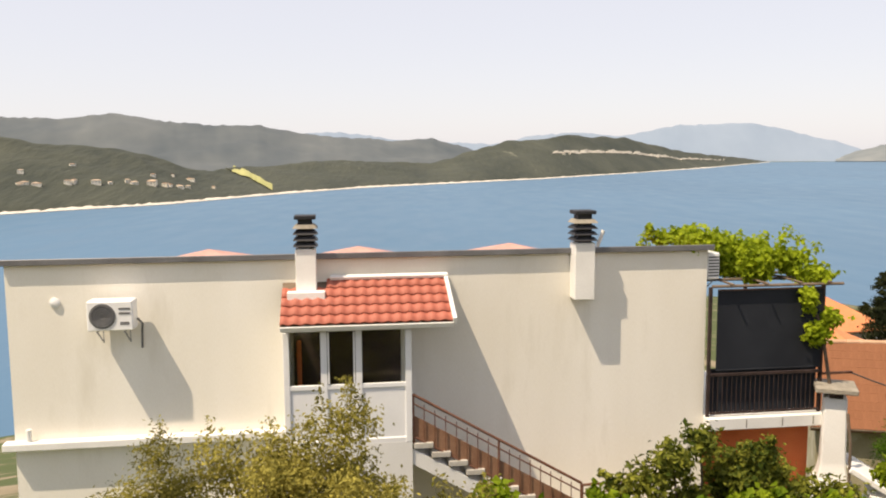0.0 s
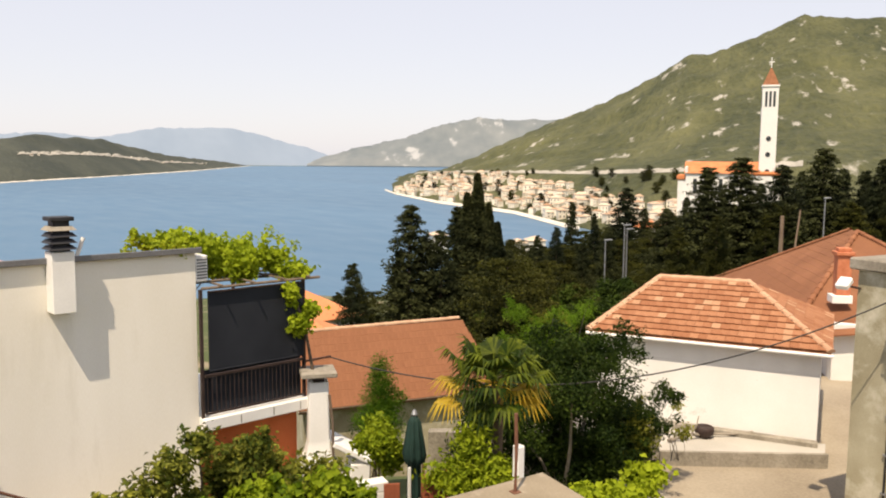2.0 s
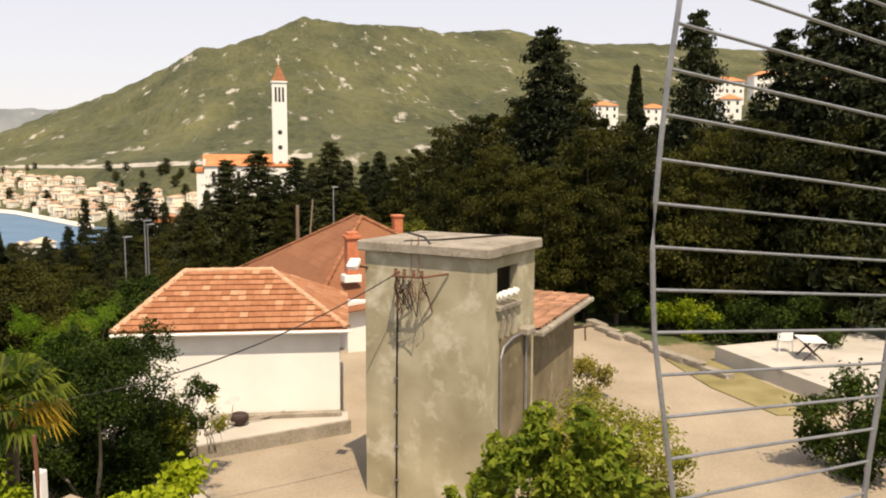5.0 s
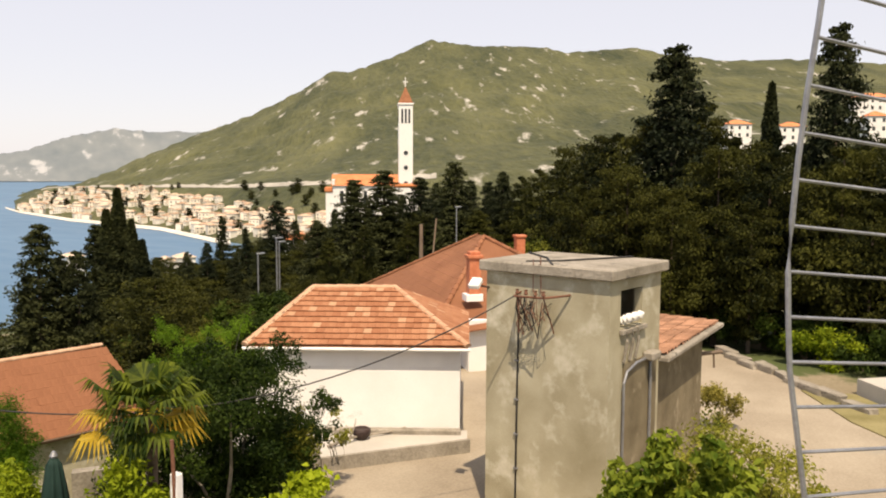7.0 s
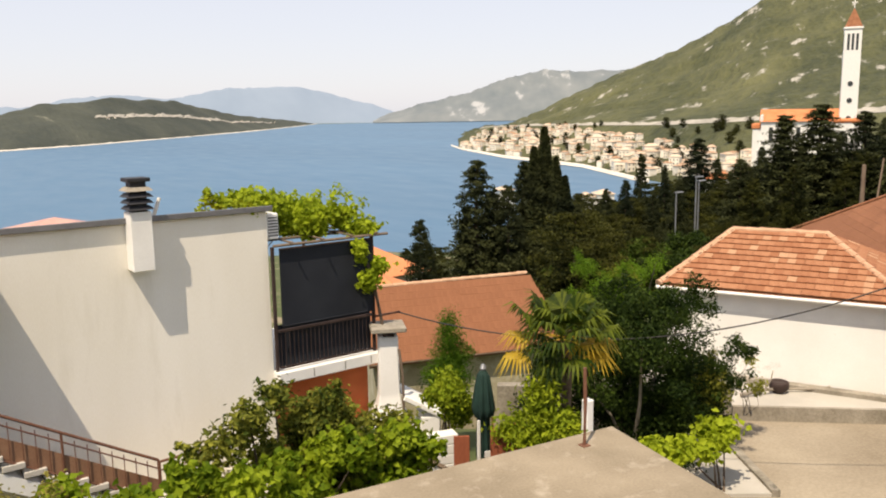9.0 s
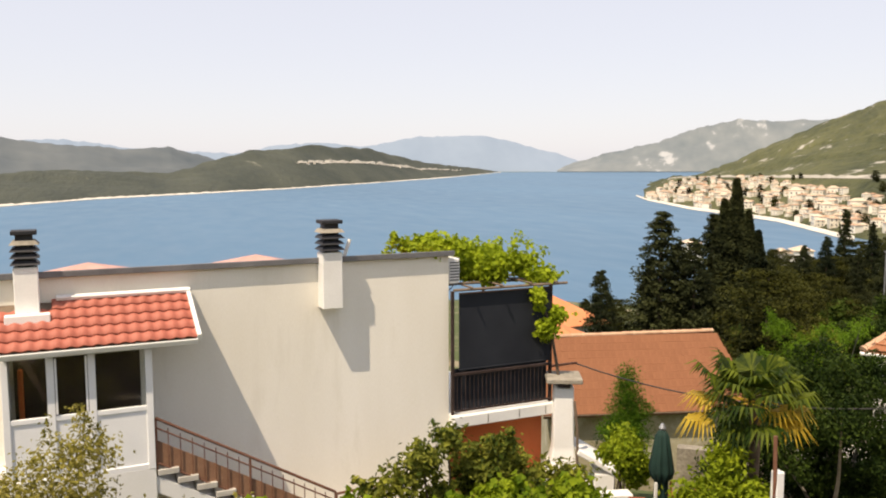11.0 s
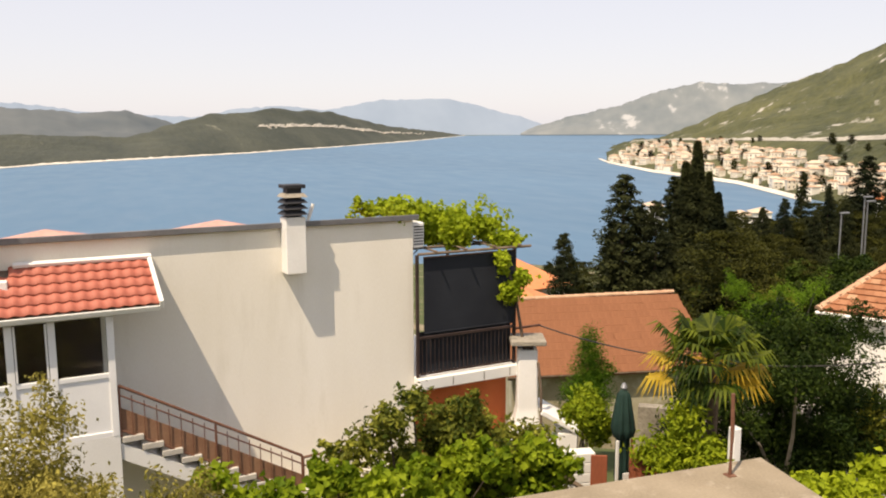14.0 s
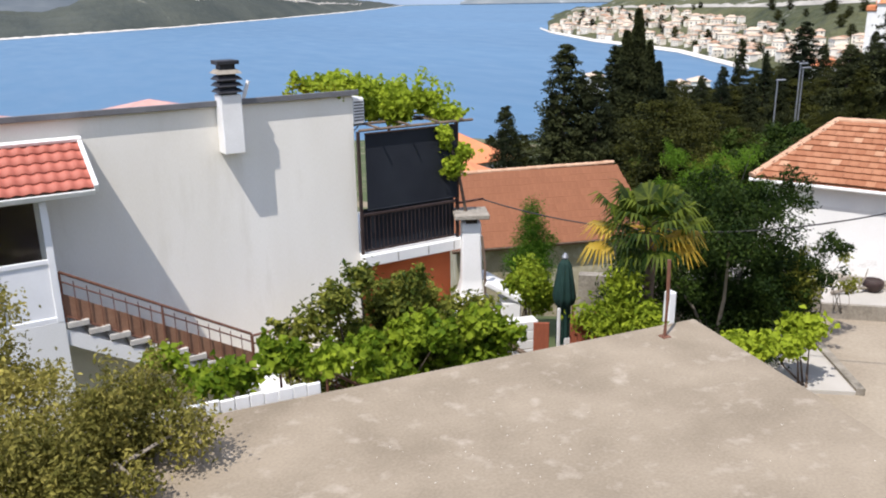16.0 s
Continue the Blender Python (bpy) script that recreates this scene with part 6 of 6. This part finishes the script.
CY, PN = "dark green cypress on the slope", "broad dark pine on the slope"
for az, r, el, k, w in ((37.0, 70, -0.95, 0, 1.35), (37.8, 69, -3.0, 0, 1.4), (35.6, 71, -3.2, 1, 1.0), (38.4, 68, -4.3, 0, 1.7), (32.35, 66, -3.1, 1, 1.3), (36.3, 69, -2.3, 0, 1.5), (33.5, 69, -5.2, 2, 0.9), (34.5, 66, -4.9, 2, 0.9), (31.6, 68, -6.8, 2, 0.8),
                         (28.35, 50, -7.2, 2, 0.8), (39.3, 72, -6.2, 2, 0.9), (43.5, 105, -2.85, 5, 1.0), (42.5, 100, -4.6, 2, 0.8), (45.0, 110, -3.6, 5, 1.0), (47.1, 100, -1.8, 1, 1.4), (48.3, 105, -3.2, 2, 0.8),
                         (49.8, 78, -3.2, 2, 1.4), (51.0, 95, -2.4, 2, 0.8), (52.3, 78, -0.35, 1, 1.7), (53.3, 90, -1.8, 2, 0.8), (54.4, 80, 0.3, 1, 1.7), (55.6, 95, -1.4, 2, 0.9), (56.9, 84, -0.2, 2, 1.2),
                         (58.0, 96, -0.6, 2, 0.9), (59.2, 78, 0.9, 1, 1.5), (60.4, 92, -0.4, 2, 0.9), (61.6, 88, -0.5, 2, 0.9), (62.6, 84, 0.2, 2, 1.0), (64.0, 80, -0.2, 3, 0.8), (65.2, 76, 0.3, 3, 0.9),
                         (41.2, 92, -5.2, 2, 0.9), (46.0, 88, -4.6, 2, 0.9), (44.3, 84, -5.4, 2, 0.9), (50.6, 70, -4.4, 3, 0.9), (53.0, 72, -3.6, 3, 0.8), (56.0, 74, -3.4, 3, 0.8)):
    conifer(az, r, el, k, w, CY)
for az, r, el, k, w in ((73.9, 46, 8.5, 2, 1.0), (72.3, 48, 3.6, 4, 0.8), (70.0, 50, 2.6, 4, 0.9), (68.2, 54, 1.9, 4, 0.9), (66.6, 58, 0.9, 3, 0.9), (75.9, 50, 4.6, 3, 0.8), (77.8, 52, 2.3, 4, 0.8),
                         (79.85, 62, 5.9, 0, 1.1), (81.8, 50, 1.9, 4, 0.9), (83.6, 46, 9.3, 2, 0.75), (85.6, 52, 2.2, 4, 0.8), (87.3, 48, 3.4, 5, 1.0), (88.9, 44, 8.0, 1, 1.0), (91.2, 42, 9.8, 1, 1.1),
                         (93.5, 40, 10.5, 2, 1.0), (96.0, 42, 9.0, 3, 1.0), (99.0, 44, 9.5, 3, 1.0), (76.8, 42, 1.8, 4, 0.8), (71.0, 42, 0.5, 4, 0.8), (80.0, 42, 1.5, 4, 0.8), (84.2, 40, 1.6, 4, 0.8), (68.0, 46, -0.8, 4, 0.7),
                         (88.0, 40, 2.2, 4, 0.8), (74.0, 40, -1.0, 4, 0.8), (79.0, 40, -2.0, 4, 0.8), (91.5, 38, 2.0, 4, 0.8), (86.0, 38.5, -1.5, 4, 0.8)):
    conifer(az, r, el, k, w, PN)
# lower woods between
for i in range(95):
    az = rp.uniform(38.5, 68)
    r = rp.uniform(75, 230)
    conifer(az, r, lerp(((38, -5.4), (41, -5.0), (44, -4.3), (48, -3.6), (52, -2.6), (60, -1.4), (68, -0.6)), az) - rp.uniform(0.1, 1.6) - (60.0 / r) * 0.8, rp.choice((3, 4, 4, 4)), rp.uniform(0.9, 1.4), CY)
for i in range(30):
    az = rp.uniform(23, 36)
    conifer(az, rp.uniform(75, 190), -8.9 - rp.uniform(0.0, 1.6), rp.choice((3, 4)), 1.0, CY)
for i in range(40):
    az = rp.uniform(38.5, 66)
    r = rp.uniform(43, 75)
    conifer(az, r, -6.5 - rp.uniform(0, 2.5), rp.choice((4, 3)), rp.uniform(0.9, 1.3), PN)
# trees among the far houses
for i in range(60):
    a, k = rp.uniform(33, 51), rp.uniform(0.1, 1.0)
    r, z = mountain_point(a, k)
    h = rp.uniform(5, 9)
    c = copy_thing(made[(4, CY)], Matrix.Identity(4))
    c.matrix_basis = pose(*polar(a, r, z - 0.5), 0, 0, rp.uniform(0, 360)) @ Matrix.Diagonal((h * 1.2, h * 1.2, h, 1))

# leafy trees below the lamps
for i, (az, r, el, w) in enumerate(((40.8, 50, -9.2, 2.0), (43.2, 52, -8.2, 2.3), (45.4, 50, -8.8, 1.8), (41.8, 44, -10.2, 1.7), (38.4, 50, -10.0, 1.8), (46.6, 55, -7.6, 1.3), (64.6, 50, -4.0, 1.3), (67.0, 46, -5.0, 1.2))):
    p, h = tall(az, r, el)
    bl = clumps(rp, 30, 0, 0, h * 0.3, h - 0.5, w, w, 0.55)
    shrub("tree", pose(*p), "leafy green tree on the slope", "tree", bl, 6500, 0.2, 0.5, DARK_LEAF if i % 3 else SHRUB_LEAF, 200 + i, BARK, 5, 0.12)
bl = clumps(rp, 16, 0, 0, 0.1, 2.6, 1.5, 1.5, 0.45)
shrub("shrub", pose(*polar(94.6, 22.5, 32.0)), "dark green shrub at the drive edge", "shrub", bl, 7000, 0.14, 0.5, DARK_LEAF, 231, BARK, 5, 0.05)

# feathery bright shrub leaning over the palm
bl = clumps(rp, 26, 0, 0, 2.0, 4.25, 0.95, 0.9, 0.34) + clumps(random.Random(73), 16, 0.9, -0.6, 3.0, 4.6, 0.9, 0.8, 0.24)
shrub("shrub", pose(*polar(40.4, 20.2, 32.0)), "feathery green tall shrub behind the palm", "shrub", bl, 14000, 0.07, 0.3, CONIFER_LEAF, 301, PALE_BARK, 7, 0.05, (0, 0, -0.4), 30)
